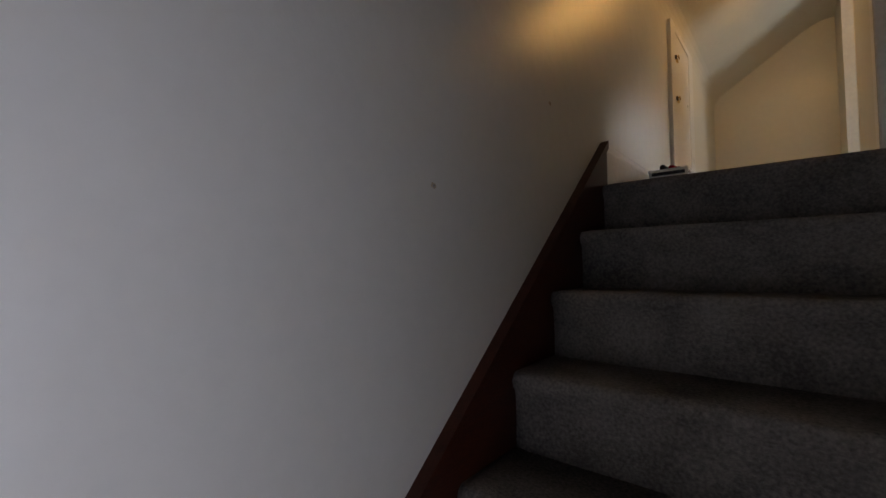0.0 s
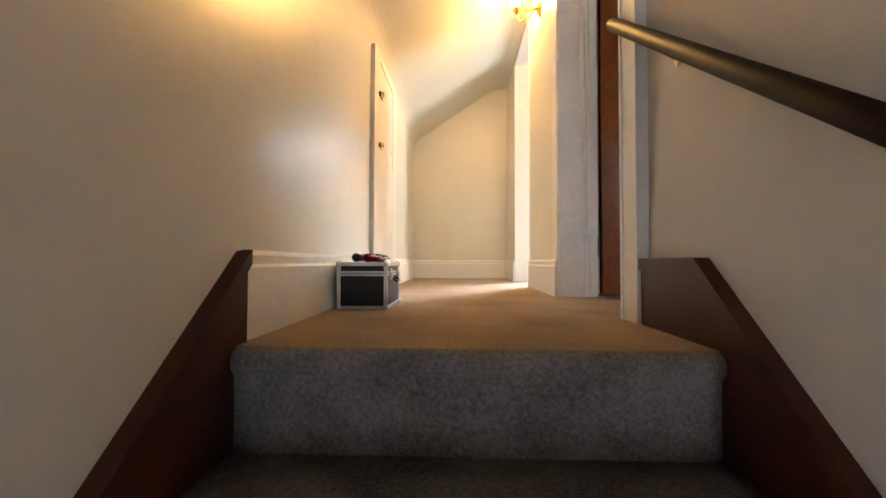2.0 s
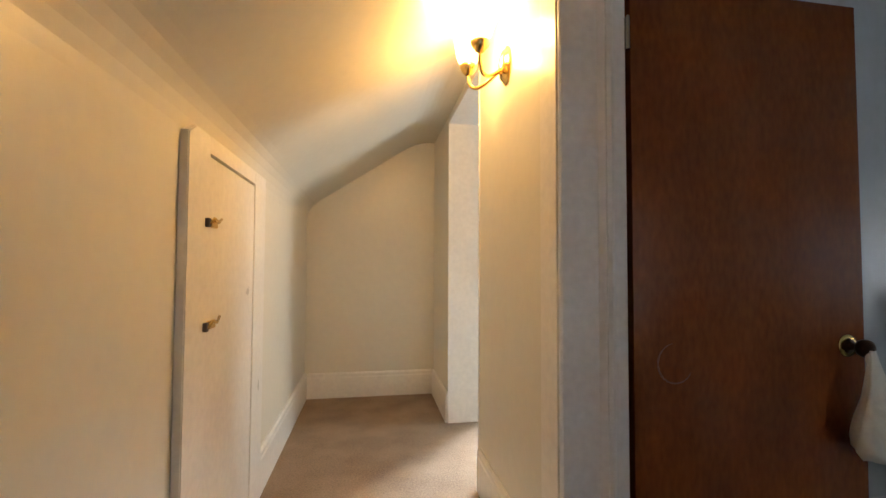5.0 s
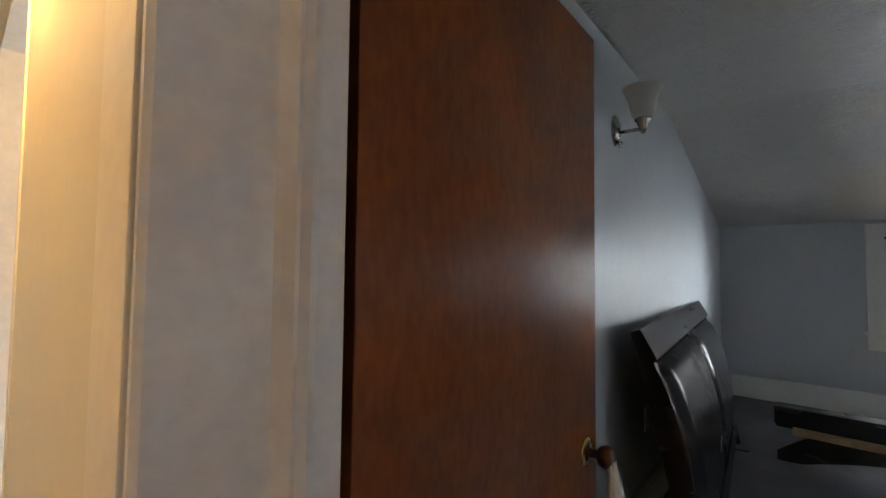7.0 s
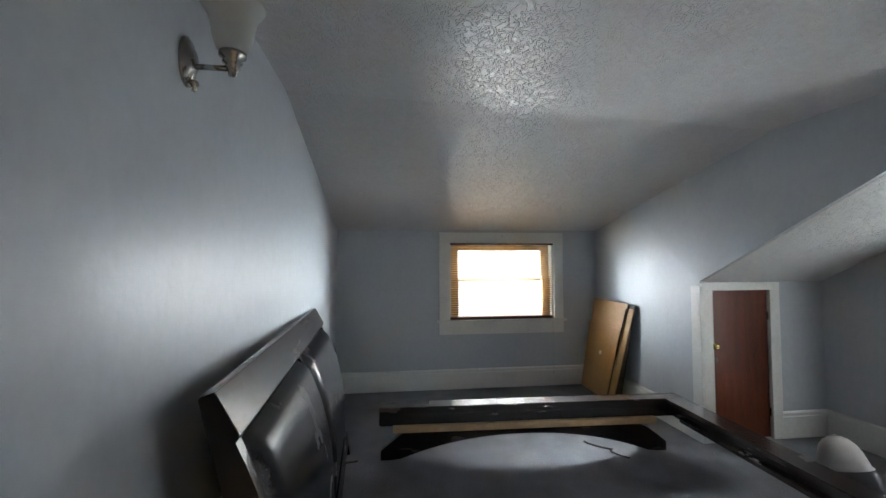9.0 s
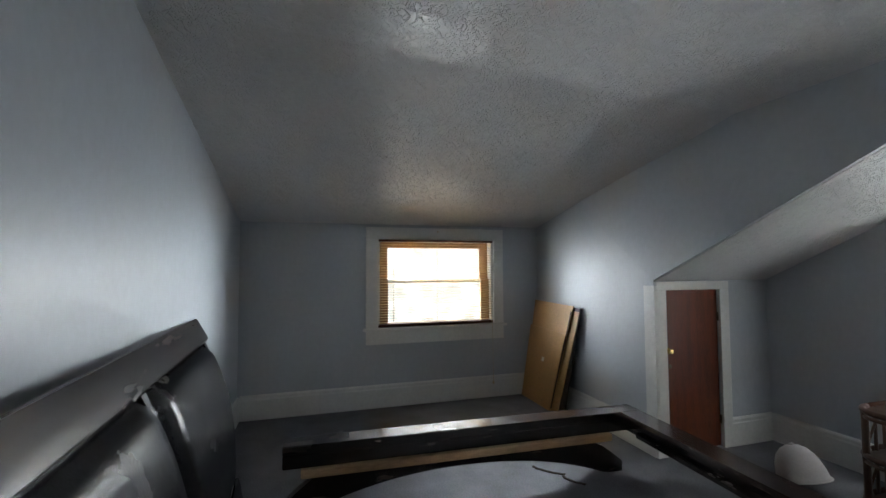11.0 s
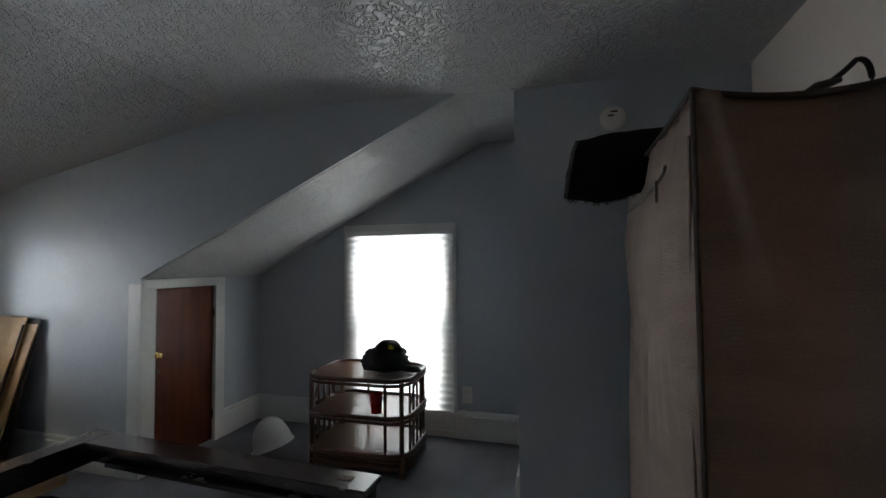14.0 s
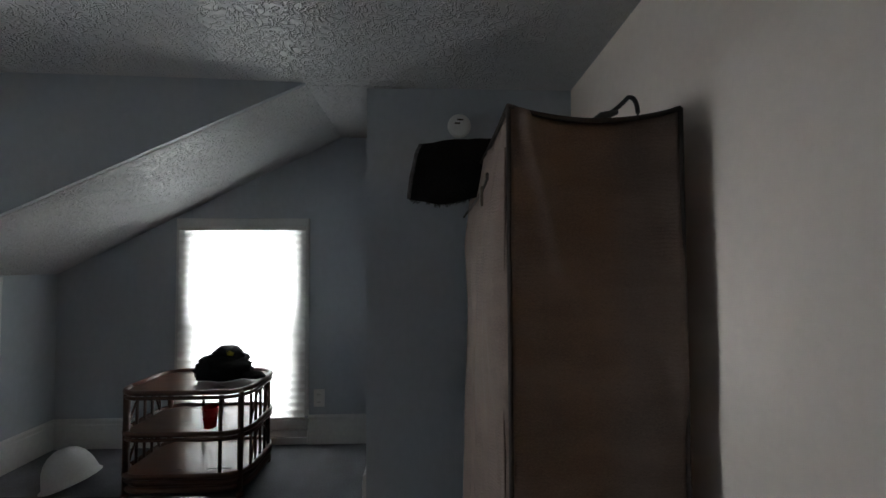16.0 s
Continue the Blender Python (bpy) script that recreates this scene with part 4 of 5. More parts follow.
def small_door():
    ob = thing("door_3", "small red-brown eaves door, closed, in white casing", "door")
    tagged(ob, kind="structure")
    x = ALC_E
    y0, y1, h = -1.815, -1.352, 1.08
    part("door_leaf", box(x + 0.004, y0 + 0.004, 0.012, x + 0.034, y1 - 0.004, h - 0.004, 0.002), "smalldoor", ob)
    part("casing", box(x - 0.02, y1, 0, x, BED_S - 0.002, h, 0.003), "trimw", ob)
    part("casing", box(x - 0.02, y0 - 0.08, 0, x, y0, h, 0.003), "trimw", ob)
    part("casing", box(x - 0.021, y0 - 0.08, h, x, BED_S - 0.002, h + 0.055, 0.003), "trimw", ob)
    part("corner_board", box(x - 0.02, BED_S - 0.002, 0, x + 0.075, BED_S + 0.016, 1.11, 0.003), "trimw", ob)
    part("hasp", box(x - 0.006, y1 - 0.012, 0.665, x + 0.004, y1 + 0.018, 0.70, 0.003), "brass", ob, "small brass thumb lock")
    part("thumb_turn", lathe([(0.001, 0), (0.020, 0), (0.020, 0.008), (0.009, 0.012), (0.008, 0.022), (0.016, 0.028), (0.015, 0.038), (0.001, 0.040)], 16, pose(x + 0.003, y1 - 0.024, 0.678, 0, -90, 0)), "brass", ob)
    part("key_hole", lathe([(0.001, 0), (0.016, 0), (0.014, 0.006), (0.001, 0.007)], 14, pose(x + 0.004, y1 - 0.035, 0.575, 0, -90, 0)), "iron", ob)
    for z in (0.16, 0.86):
        part("hinge", box(x - 0.004, y0 - 0.006, z, x + 0.006, y0 + 0.012, z + 0.06, 0.002), "iron", ob, "dark hinge")


small_door()

# ---- bedroom wall lamp ----


def bed_sconce():
    ob = thing("wall_lamp", "brushed nickel wall lamp with a frosted bell shade, switched off", "wall lamp")
    c = Vector((2.705, BED_N, 1.80))
    part("backplate", lathe([(0.001, 0), (0.046, 0), (0.046, 0.005), (0.040, 0.008), (0.038, 0.013), (0.024, 0.018), (0.020, 0.024), (0.001, 0.026)], 32,
                            pose(c.x, c.y, c.z, 90, 0, 0) @ Matrix.Diagonal((0.9, 1.45, 1, 1))), "nickel", ob, smooth=True)
    e = c + Vector((0.0, -0.115, -0.005))
    part("arm", tube([c + Vector((0, -0.02, -0.012)), c + Vector((0, -0.06, -0.012)), e + Vector((0, 0.0, -0.008))], 0.0075, 12), "nickel", ob, smooth=True)
    part("finial", lathe([(0.001, -0.05), (0.007, -0.046), (0.005, -0.038), (0.012, -0.028), (0.008, -0.020), (0.001, -0.018)], 14, pose(c.x, c.y - 0.022, c.z - 0.03)), "nickel", ob, smooth=True)
    part("socket", lathe([(0.001, -0.030), (0.010, -0.026), (0.012, -0.012), (0.020, -0.006), (0.016, 0.002), (0.026, 0.008), (0.022, 0.016), (0.034, 0.024), (0.034, 0.034), (0.001, 0.036)], 22, Matrix.Translation(e)), "nickel", ob, smooth=True)
    prof = [(0.033, 0.032), (0.042, 0.048), (0.050, 0.075), (0.054, 0.105), (0.060, 0.130), (0.074, 0.152), (0.080, 0.160)]
    bm = lathe(prof, 32, Matrix.Translation(e), closed=False)
    bmesh.ops.solidify(bm, geom=list(bm.faces), thickness=0.003)
    part("shade", bm, "frost", ob, "frosted glass bell shade", True)


bed_sconce()

# ---- bed, taken apart ----


def headboard():
    """Padded headboard leaning on the wall, its foot out in the room."""
    a, b = Vector((2.600, 1.352, 0.972)), Vector((4.535, 1.455, 0.978))
    along = (b - a).normalized()
    width = (b - a).length
    lean = radians(13)
    n = Vector((along.y, -along.x, 0))
    up = Vector((0, 0, 1)) * math.cos(lean) - n * math.sin(lean)
    out = up.cross(along) * -1
    if out.dot(n) < 0:
        out = -out
    m = Matrix.Translation(a) @ Matrix((along, out, up)).transposed().to_4x4()
    ob = thing("headboard", "dark espresso headboard with black leather panels leaning on the wall", "headboard", m)
    H = 0.99
    # local: x along, y out of the face, z down from the top edge is negative
    part("top_rail", prism([(-0.035, 0.0), (0.004, 0.004), (0.036, -0.108), (0.024, -0.125), (-0.035, -0.125)], "x", 0, width, 0.003), "espresso", ob)
    part("back_panel", box(0.02, -0.035, -H + 0.12, width - 0.02, -0.012, -0.12), "espresso", ob)
    cols = 2
    w = (width - 0.06) / cols
    for i in range(cols):
        x0 = 0.03 + i * w
        bm = bmesh.new()
        nu, nv = 18, 26
        grid = []
        for j in range(nv + 1):
            t = j / nv
            row = []
            for k in range(nu + 1):
                s = k / nu
                edge = min(1, min(s, 1 - s) * w / 0.06) ** 0.5 * min(1, min(t, 1 - t) * 0.72 / 0.06) ** 0.5
                bow = 0.055 * math.sin(math.pi * min(1, 0.12 + t * 0.95))
                row.append(bm.verts.new((x0 + 0.008 + s * (w - 0.016), -0.01 + 0.040 * edge + bow, -0.128 - 0.74 * t)))
            grid.append(row)
        for j in range(nv):
            for k in range(nu):
                bm.faces.new((grid[j][k], grid[j + 1][k], grid[j + 1][k + 1], grid[j][k + 1]))
        bmesh.ops.recalc_face_normals(bm, faces=bm.faces)
        part("leather_panel", bm, "leather", ob, "padded black leather panel", True)
    for i in range(cols + 1):
        x = 0.03 + i * w
        x = min(max(x, 0.022), width - 0.022)
        pts = [(-0.035, -0.12)] + [(-0.002 + 0.055 * math.sin(math.pi * min(1, 0.12 + t * 0.95)), -0.12 - 0.74 * t) for t in [k / 14 for k in range(15)]] + [(-0.035, -0.86)]
        part("stile", prism(pts, "x", x - 0.02, x + 0.02), "espresso", ob)
    part("bottom_rail", box(0.0, -0.035, -0.93, width, 0.02, -0.86, 0.003), "espresso", ob)
    for x in (0.0, width - 0.07):
        part("leg", box(x, -0.035, -H - 0.012, x + 0.07, 0.018, -0.86, 0.004), "espresso", ob)


headboard()


def bed_frame():
    ob = thing("bed_frame", "dark espresso footboard rail and side rail on an arched foot", "bed frame")
    A, B = Vector((4.476, 1.011)), Vector((4.40, -1.09))
    d = (B - A).normalized()
    n = Vector((d.y, -d.x))
    if n.x > 0:
        n = -n
    top, hh, dep = 0.342, 0.155, 0.125

    def bar(p, q, off0, off1, nn, z0, z1):
        bm = bmesh.new()
        c = [p + nn * off0, q + nn * off0, q + nn * off1, p + nn * off1]
        lo = [bm.verts.new((*v, z0)) for v in c]
        hi = [bm.verts.new((*v, z1)) for v in c]
        bm.faces.new(lo[::-1])
        bm.faces.new(hi)
        for i in range(4):
            bm.faces.new((lo[i], lo[(i + 1) % 4], hi[(i + 1) % 4], hi[i]))
        bmesh.ops.recalc_face_normals(bm, faces=bm.faces)
        bmesh.ops.bevel(bm, geom=list(bm.edges), offset=0.004, segments=2, affect="EDGES")
        return bm
    part("footboard_rail", bar(A, B, 0, 0.028, n, top - hh, top - 0.016), "espresso", ob)
    part("footboard_cap", bar(A, B, -0.002, dep, n, top - 0.045, top), "espresso", ob)
    part("footboard_face", bar(A, B, dep - 0.03, dep - 0.004, n, top - 0.115, top - 0.046), "espresso", ob)
    part("slat_ledge", bar(A + d * 0.09, B - d * 0.22, dep - 0.034, dep + 0.018, n, top - hh - 0.004, top - 0.117), "pine", ob, "raw pine ledge")
    # side rail towards the door
    C, D = Vector((4.40, -1.09)), Vector((2.715, -1.012))
    e = (D - C).normalized()
    k = Vector((-e.y, e.x))
    if k.y < 0:
        k = -k
    part("side_rail_cap", bar(C, D, 0, 0.142, k, top - 0.028, top - 0.001), "espresso", ob)
    part("side_rail", bar(C + e * 0.02, D - e * 0.02, 0.004, 0.034, k, top - hh, top - 0.026), "espresso", ob)
    part("side_ledge", bar(C + e * 0.15, D - e * 0.1, 0.036, 0.062, k, top - hh, top - hh + 0.03), "espresso", ob)
    for p in (D - e * 0.06, ):
        part("leg", bar(p, p - e * 0.07, 0.01, 0.08, k, 0.0, top - 0.026), "espresso", ob)
    pl = part("hook_plate", bar(D - e * 0.165, D - e * 0.095, 0.05, 0.085, k, top - 0.002, top + 0.0035), "iron", ob, "steel bed bolt plate")
    # arched foot under the front edge
    f0, f1 = Vector((4.370, 1.005)), Vector((4.265, -0.93))
    u = (f1 - f0)
    L = u.length
    u.normalize()
    w = Vector((-u.y, u.x))
    if w.x < 0:
        w = -w
    bm = bmesh.new()
    N = 30
    rings = []
    for i in range(N + 1):
        t = i / N
        s = 1 - (2 * t - 1) ** 2
        zt = min(0.06 + 0.40 * s, 0.188)
        zb = max(0.0, -0.045 + 0.19 * (1 - abs(2 * t - 1) ** 2.2))
        p = f0 + u * (L * t)
        rings.append([bm.verts.new((*(p + w * o), z)) for o, z in ((0, zb), (0.06, zb), (0.06, zt), (0, zt))])
    for a, b in zip(rings, rings[1:]):
        for j in range(4):
            bm.faces.new((a[j], a[(j + 1) % 4], b[(j + 1) % 4], b[j]))
    bm.faces.new(rings[0][::-1])
    bm.faces.new(rings[-1])
    bmesh.ops.recalc_face_normals(bm, faces=bm.faces)
    part("arched_foot", bm, "espresso", ob, "arched dark wooden foot")


bed_frame()

# ---- boards in the corner ----


def leaning_board(name, label, x0, x1, tx, y_base, y_top, h, t, material):
    ob = thing(name, label, "board")
    bm = bmesh.new()
    lo = [(x0, y_base, 0), (x1, y_base, 0), (x1, y_base - t, 0), (x0, y_base - t, 0)]
    hi = [(x0 + tx, y_top, h), (x1 + tx * 0.1, y_top, h + 0.012), (x1 + tx * 0.1, y_top - t, h + 0.012), (x0 + tx, y_top - t, h)]
    a = [bm.verts.new(p) for p in lo]
    b = [bm.verts.new(p) for p in hi]
    bm.faces.new(a[::-1])
    bm.faces.new(b)
    for i in range(4):
        bm.faces.new((a[i], a[(i + 1) % 4], b[(i + 1) % 4], b[i]))
    bmesh.ops.recalc_face_normals(bm, faces=bm.faces)
    part("board", bm, material, ob)
    return ob


bd = leaning_board("hardboard_sheet", "tan hardboard sheet leaning in the corner by the window", 5.33, 5.84, -0.15, -1.085, -1.222, 0.905, 0.006, "card")
part("edge_strip", tube([(5.335, -1.083, 0.02), (5.20, -1.214, 0.86)], 0.006, 6), "darkedge", bd)
leaning_board("hardboard_sheet", "second hardboard sheet leaning behind the first", 5.27, 5.80, -0.16, -1.105, -1.232, 0.86, 0.008, "card")
hs = leaning_board("hardboard_sheet", "shorter tan hardboard sheet with a white sticker leaning in front", 5.345, 5.845, -0.112, -1.068, -1.172, 0.665, 0.006, "card")
stk = part("sticker", box(-0.02, -0.001, -0.018, 0.02, 0.001, 0.018), "plate", hs, "small white sticker")
stk.matrix_basis = pose(5.53, -1.1245, 0.40, 9, 0, 0)
leaning_board("dark_panel", "dark wooden panel leaning behind the hardboard", 5.21, 5.78, -0.10, -1.135, -1.243, 0.89, 0.008, "darkedge")

# ---- rattan cart in the alcove ----


def rattan_cart():
    ob = thing("rattan_cart", "three-tier stained rattan cart with rounded corners before the window", "cart")
    x0, x1, y0, y1 = 2.83, 3.49, -2.07, -1.61
    r = 0.13

    def outline(inset=0.0, n=8):
        pts = []
        for cx, cy, a0 in ((x1 - r, y1 - r, 0), (x0 + r, y1 - r, 90), (x0 + r, y0 + r, 180), (x1 - r, y0 + r, 270)):
            for k in range(n + 1):
                a = radians(a0 + 90 * k / n)
                pts.append((cx + (r - inset) * math.cos(a), cy + (r - inset) * math.sin(a)))
        return pts
    for z in (0.545, 0.335, 0.125):
        sh = part("shelf", prism(outline(0.012), "z", z - 0.014, z - 0.002), "shelfwood", ob, "glossy brown shelf")
        ring = [(x, y, z) for x, y in outline()]
        part("rim", tube(ring + [ring[0]], 0.014, 8), "rattan", ob, smooth=True)
        part("rim", tube([(x, y, z - 0.026) for x, y, z in ring] + [(ring[0][0], ring[0][1], z - 0.026)], 0.010, 8), "rattan", ob, smooth=True)
    base = [(x, y, 0.055) for x, y in outline(0.01)]
    part("base_ring", tube(base + [base[0]], 0.016, 8), "rattan", ob, smooth=True)
    part("base_skirt", prism(outline(0.02), "z", 0.03, 0.112), "rattan", ob)
    for x in (x0 + 0.04, x1 - 0.04):
        for y in (y0 + 0.04, y1 - 0.04):
            part("post", tube([(x, y, 0.0), (x, y, 0.545)], 0.015, 10), "rattan", ob, smooth=True)
            part("foot", lathe([(0.001, 0), (0.02, 0), (0.02, 0.02), (0.014, 0.03), (0.001, 0.03)], 10, pose(x, y, 0)), "rattan", ob)
    for x in (x0 + 0.012, x1 - 0.012):
        for i in range(5):
            y = y0 + 0.10 + (y1 - y0 - 0.20) * i / 4
            part("spindle", tube([(x, y, 0.125), (x, y, 0.545)], 0.008, 8), "rattan", ob, smooth=True)
        for za in (0.14, 0.35):
            part("brace", tube(curve_pts((x, y0 + 0.1, za), (x, (y0 + y1) / 2, za + 0.30), (x, y1 - 0.1, za)), 0.006, 8), "rattan", ob, smooth=True)
    for x in (x0 + 0.20, x0 + 0.44):
        part("spindle", tube([(x, y0 + 0.01, 0.125), (x, y0 + 0.01, 0.545)], 0.009, 8), "rattan", ob, smooth=True)
    part("spindle", tube([(x0 + 0.13, y1 - 0.012, 0.125), (x0 + 0.13, y1 - 0.012, 0.545)], 0.010, 8), "rattan", ob, smooth=True)
    xm = x0 + 0.32
    for s in (-1, 1):
        part("fork", tube(curve_pts((xm, y0 + 0.012, 0.44), (xm + s * 0.01, y0 + 0.012, 0.50), (xm + s * 0.05, y0 + 0.012, 0.53)), 0.007, 8), "rattan", ob, smooth=True)
        part("fork", tube(curve_pts((xm, y0 + 0.012, 0.335), (xm + s * 0.02, y0 + 0.012, 0.26), (xm + s * 0.13, y0 + 0.012, 0.14)), 0.007, 8), "rattan", ob, smooth=True)
    part("fork_stem", tube([(xm, y0 + 0.012, 0.335), (xm, y0 + 0.012, 0.44)], 0.008, 8), "rattan", ob, smooth=True)


rattan_cart()


def cup():
    prof = [(0.001, 0.003), (0.030, 0.003), (0.031, 0.0), (0.033, 0.002), (0.036, 0.045), (0.0375, 0.048), (0.044, 0.112), (0.047, 0.116), (0.046, 0.120), (0.043, 0.118), (0.034, 0.02), (0.001, 0.018)]
    ob = tagged(obj("cup", lathe(prof, 28), "redplastic", smooth=True), "red plastic party cup standing on the middle shelf", "cup")
    ob.matrix_world = pose(3.03, -1.66, 0.350) @ Matrix.Scale(0.9, 4)


cup()


def cap_pile():
    ob = thing("clothing", "crumpled black jacket and cap with yellow print on the cart", "clothing", pose(3.05, -1.86, 0.558))
    part("jacket", blob(0.165, 0.12, 0.085, 3.1, 0.35, 1.6, 4), "blackcloth", ob, smooth=True)
    bm = blob(0.085, 0.07, 0.06, 7.7, 0.2, 1.8, 3)
    bmesh.ops.transform(bm, matrix=pose(-0.01, -0.005, 0.085, 8, -6, 20), verts=bm.verts)
    part("crown", bm, "blackcloth", ob, smooth=True)
    bm = blob(0.045, 0.03, 0.022, 2.2, 0.25, 2.2, 3)
    bmesh.ops.transform(bm, matrix=pose(-0.02, 0.035, 0.122, 30, 0, 0), verts=bm.verts)
    part("print_patch", bm, "yellow", ob, "yellow printed patch", True)
    bm = blob(0.075, 0.05, 0.022, 5.2, 0.2, 1.5, 3)
    bmesh.ops.transform(bm, matrix=pose(-0.16, 0.02, 0.0, 0, 0, -20), verts=bm.verts)
    part("sleeve", bm, "blackcloth", ob, smooth=True)


cap_pile()


def white_shade():
    """A bell-shaped lampshade set down on its rim."""
    ob = thing("lamp_shade", "white bell-shaped lampshade standing tilted on the carpet", "lampshade", pose(3.815, -1.775, 0, 0, 0, 60))
    tilt = pose(0, 0, 0, 14, 10, 0)
    prof = [(0.132, 0.0), (0.122, 0.012), (0.117, 0.045), (0.108, 0.085), (0.090, 0.125), (0.064, 0.155), (0.034, 0.172), (0.012, 0.177)]
    bm = lathe(prof, 36, None, closed=False)
    for v in bm.verts:
        k = 1 + 0.035 * noise.noise(v.co * 9)
        v.co.x, v.co.y = v.co.x * k, v.co.y * k
    bmesh.ops.solidify(bm, geom=list(bm.faces), thickness=0.004)
    bmesh.ops.transform(bm, matrix=tilt, verts=bm.verts)
    low = min(v.co.z for v in bm.verts)
    for v in bm.verts:
        v.co.z -= low
    part("finial", lathe([(0.016, 0.168), (0.016, 0.178), (0.009, 0.184), (0.001, 0.186)], 14, Matrix.Translation((0, 0, -low)) @ tilt), "shadecloth", ob, smooth=True)
    part("shade", bm, "shadecloth", ob, smooth=True)
    rim = tube([(0.132 * math.cos(a), 0.132 * math.sin(a), 0.0) for a in [2 * math.pi * k / 36 for k in range(37)]], 0.004, 8)
    bmesh.ops.transform(rim, matrix=Matrix.Translation((0, 0, -low)) @ tilt, verts=rim.verts)
    for v in rim.verts:
        v.co.z = max(v.co.z, 0.0)
    part("rim", rim, "shadecloth", ob, smooth=True)


white_shade()

# ---- wardrobe ----


def wardrobe():
    ob = thing("fabric_wardrobe", "tall taupe fabric wardrobe with dark piping, zipped shut", "wardrobe")
    x0, x1, y0, y1, h = 1.252, 1.695, -1.27, -0.42, 1.598

    def sheet(name, fn, nu, nv, label=""):
        bm = bmesh.new()
        g = [[bm.verts.new(fn(i / nu, j / nv)) for j in range(nv + 1)] for i in range(nu + 1)]
        for i in range(nu):
            for j in range(nv):
                bm.faces.new((g[i][j], g[i + 1][j], g[i + 1][j + 1], g[i][j + 1]))
        bmesh.ops.recalc_face_normals(bm, faces=bm.faces)
        bmesh.ops.solidify(bm, geom=list(bm.faces), thickness=0.003)
        return part(name, bm, "taupe", ob, label, True)

    def sag(u):
        return -0.035 * math.sin(math.pi * u) ** 0.8

    def fold(u, v, s):
        return 0.016 * noise.noise(Vector((u * 3 + s, v * 2.2, s))) + 0.010 * noise.noise(Vector((u * 7 - v * 5, v * 3, s * 2)))
    sheet("end_panel", lambda u, v: (x0 + (x1 - x0) * u, y1 - 0.012 * math.sin(math.pi * u) * (0.4 + v) + fold(u, v, 1) + 0.060 * math.exp(-((u - 0.92 + 0.9 * (1 - v)) / 0.035) ** 2) * max(0, v - 0.62) + 0.035 * math.exp(-((u - 0.62 + 0.8 * (0.55 - v)) / 0.04) ** 2) * max(0, 0.55 - v) * (v > 0.15), 0.02 + (h - 0.02 + sag(u)) * v), 30, 60)
    sheet("end_panel", lambda u, v: (x0 + (x1 - x0) * u, y0 + fold(u, v, 4), 0.02 + (h - 0.02 + sag(u)) * v), 16, 30)
    sheet("back_panel", lambda u, v: (x0, y0 + (y1 - y0) * u, 0.02 + (h - 0.02) * v), 8, 12)
    sheet("front_panel", lambda u, v: (x1 + 0.05 * min(1, (1 - v) * 5) * min(1, u * 6, (1 - u) * 9) + 0.018 * noise.noise(Vector((u * 5, v * 2.5, 9))) + 0.022 * noise.noise(Vector((u * 13, v * 2.2, 2))) + 0.010 * noise.noise(Vector((u * 30 + v * 4, v * 3, 6))) - 0.006, y0 + (y1 - y0) * u, 0.02 + (h - 0.02 - 0.02 * math.sin(math.pi * u)) * v), 44, 60, "creased fabric front with a zip")
    sheet("top_panel", lambda u, v: (x0 + (x1 - x0) * u, y0 + (y1 - y0) * v, h + sag(u) * 0.9 - 0.02 * math.sin(math.pi * v)), 20, 20)
    for x, y in ((x0, y1), (x1, y1), (x1, y0), (x0, y0)):
        part("piping", tube([(x, y, 0.0), (x, y, h)], 0.0065, 8), "piping", ob, smooth=True)
        part("pole", tube([(x + (0.02 if x == x0 else -0.02), y + (0.02 if y == y0 else -0.02), 0.0), (x + (0.02 if x == x0 else -0.02), y + (0.02 if y == y0 else -0.02), h - 0.03)], 0.009, 8), "steel", ob)
    part("piping", tube([(x0 + (x1 - x0) * u, y1, h + sag(u)) for u in [i / 14 for i in range(15)]], 0.0065, 8), "piping", ob, smooth=True)
    part("piping", tube([(x1, y0 + (y1 - y0) * v, h - 0.02 * math.sin(math.pi * v)) for v in [i / 14 for i in range(15)]], 0.0065, 8), "piping", ob, smooth=True)
    part("flap_seam", tube([(x1 + 0.010, y1 - 0.022, 0.05), (x1 + 0.012, y1 - 0.024, 0.8), (x1 + 0.004, y1 - 0.022, h - 0.10)], 0.004, 8), "taupe", ob, smooth=True)
    z = part("zip", tube([(x1 + 0.046, y1 - 0.06, h - 0.16), (x1 + 0.040, y1 - 0.10, h - 0.165), (x1 + 0.046, y1 - 0.18, h - 0.19), (x1 + 0.050, y1 - 0.30, h - 0.20), (x1 + 0.046, y0 + 0.12, h - 0.20)], 0.004, 8), "piping", ob, smooth=True)
    part("zip_pull", box(x1 + 0.046, y1 - 0.155, h - 0.235, x1 + 0.054, y1 - 0.138, h - 0.178, 0.002), "iron", z)


wardrobe()


def wire_handle(name, m, s, label):
    ob = thing(name, label, "strap", m)
    part("loop", tube(curve_pts((-0.06 * s, 0, -0.015), (0.0, 0.0, 0.02 * s), (0.03 * s, 0, 0.055 * s), 8)[:-1] + curve_pts((0.03 * s, 0, 0.055 * s), (0.06 * s, 0, 0.06 * s), (0.055 * s, 0.0, -0.02), 8), 0.006, 8), "black", ob, smooth=True)
    part("wrap", tube([(-0.075 * s, 0.004, -0.018), (-0.04 * s, 0.002, 0.004), (0.0, 0, 0.016 * s)], 0.010, 8, taper=[0.008, 0.012, 0.007]), "black", ob, smooth=True)


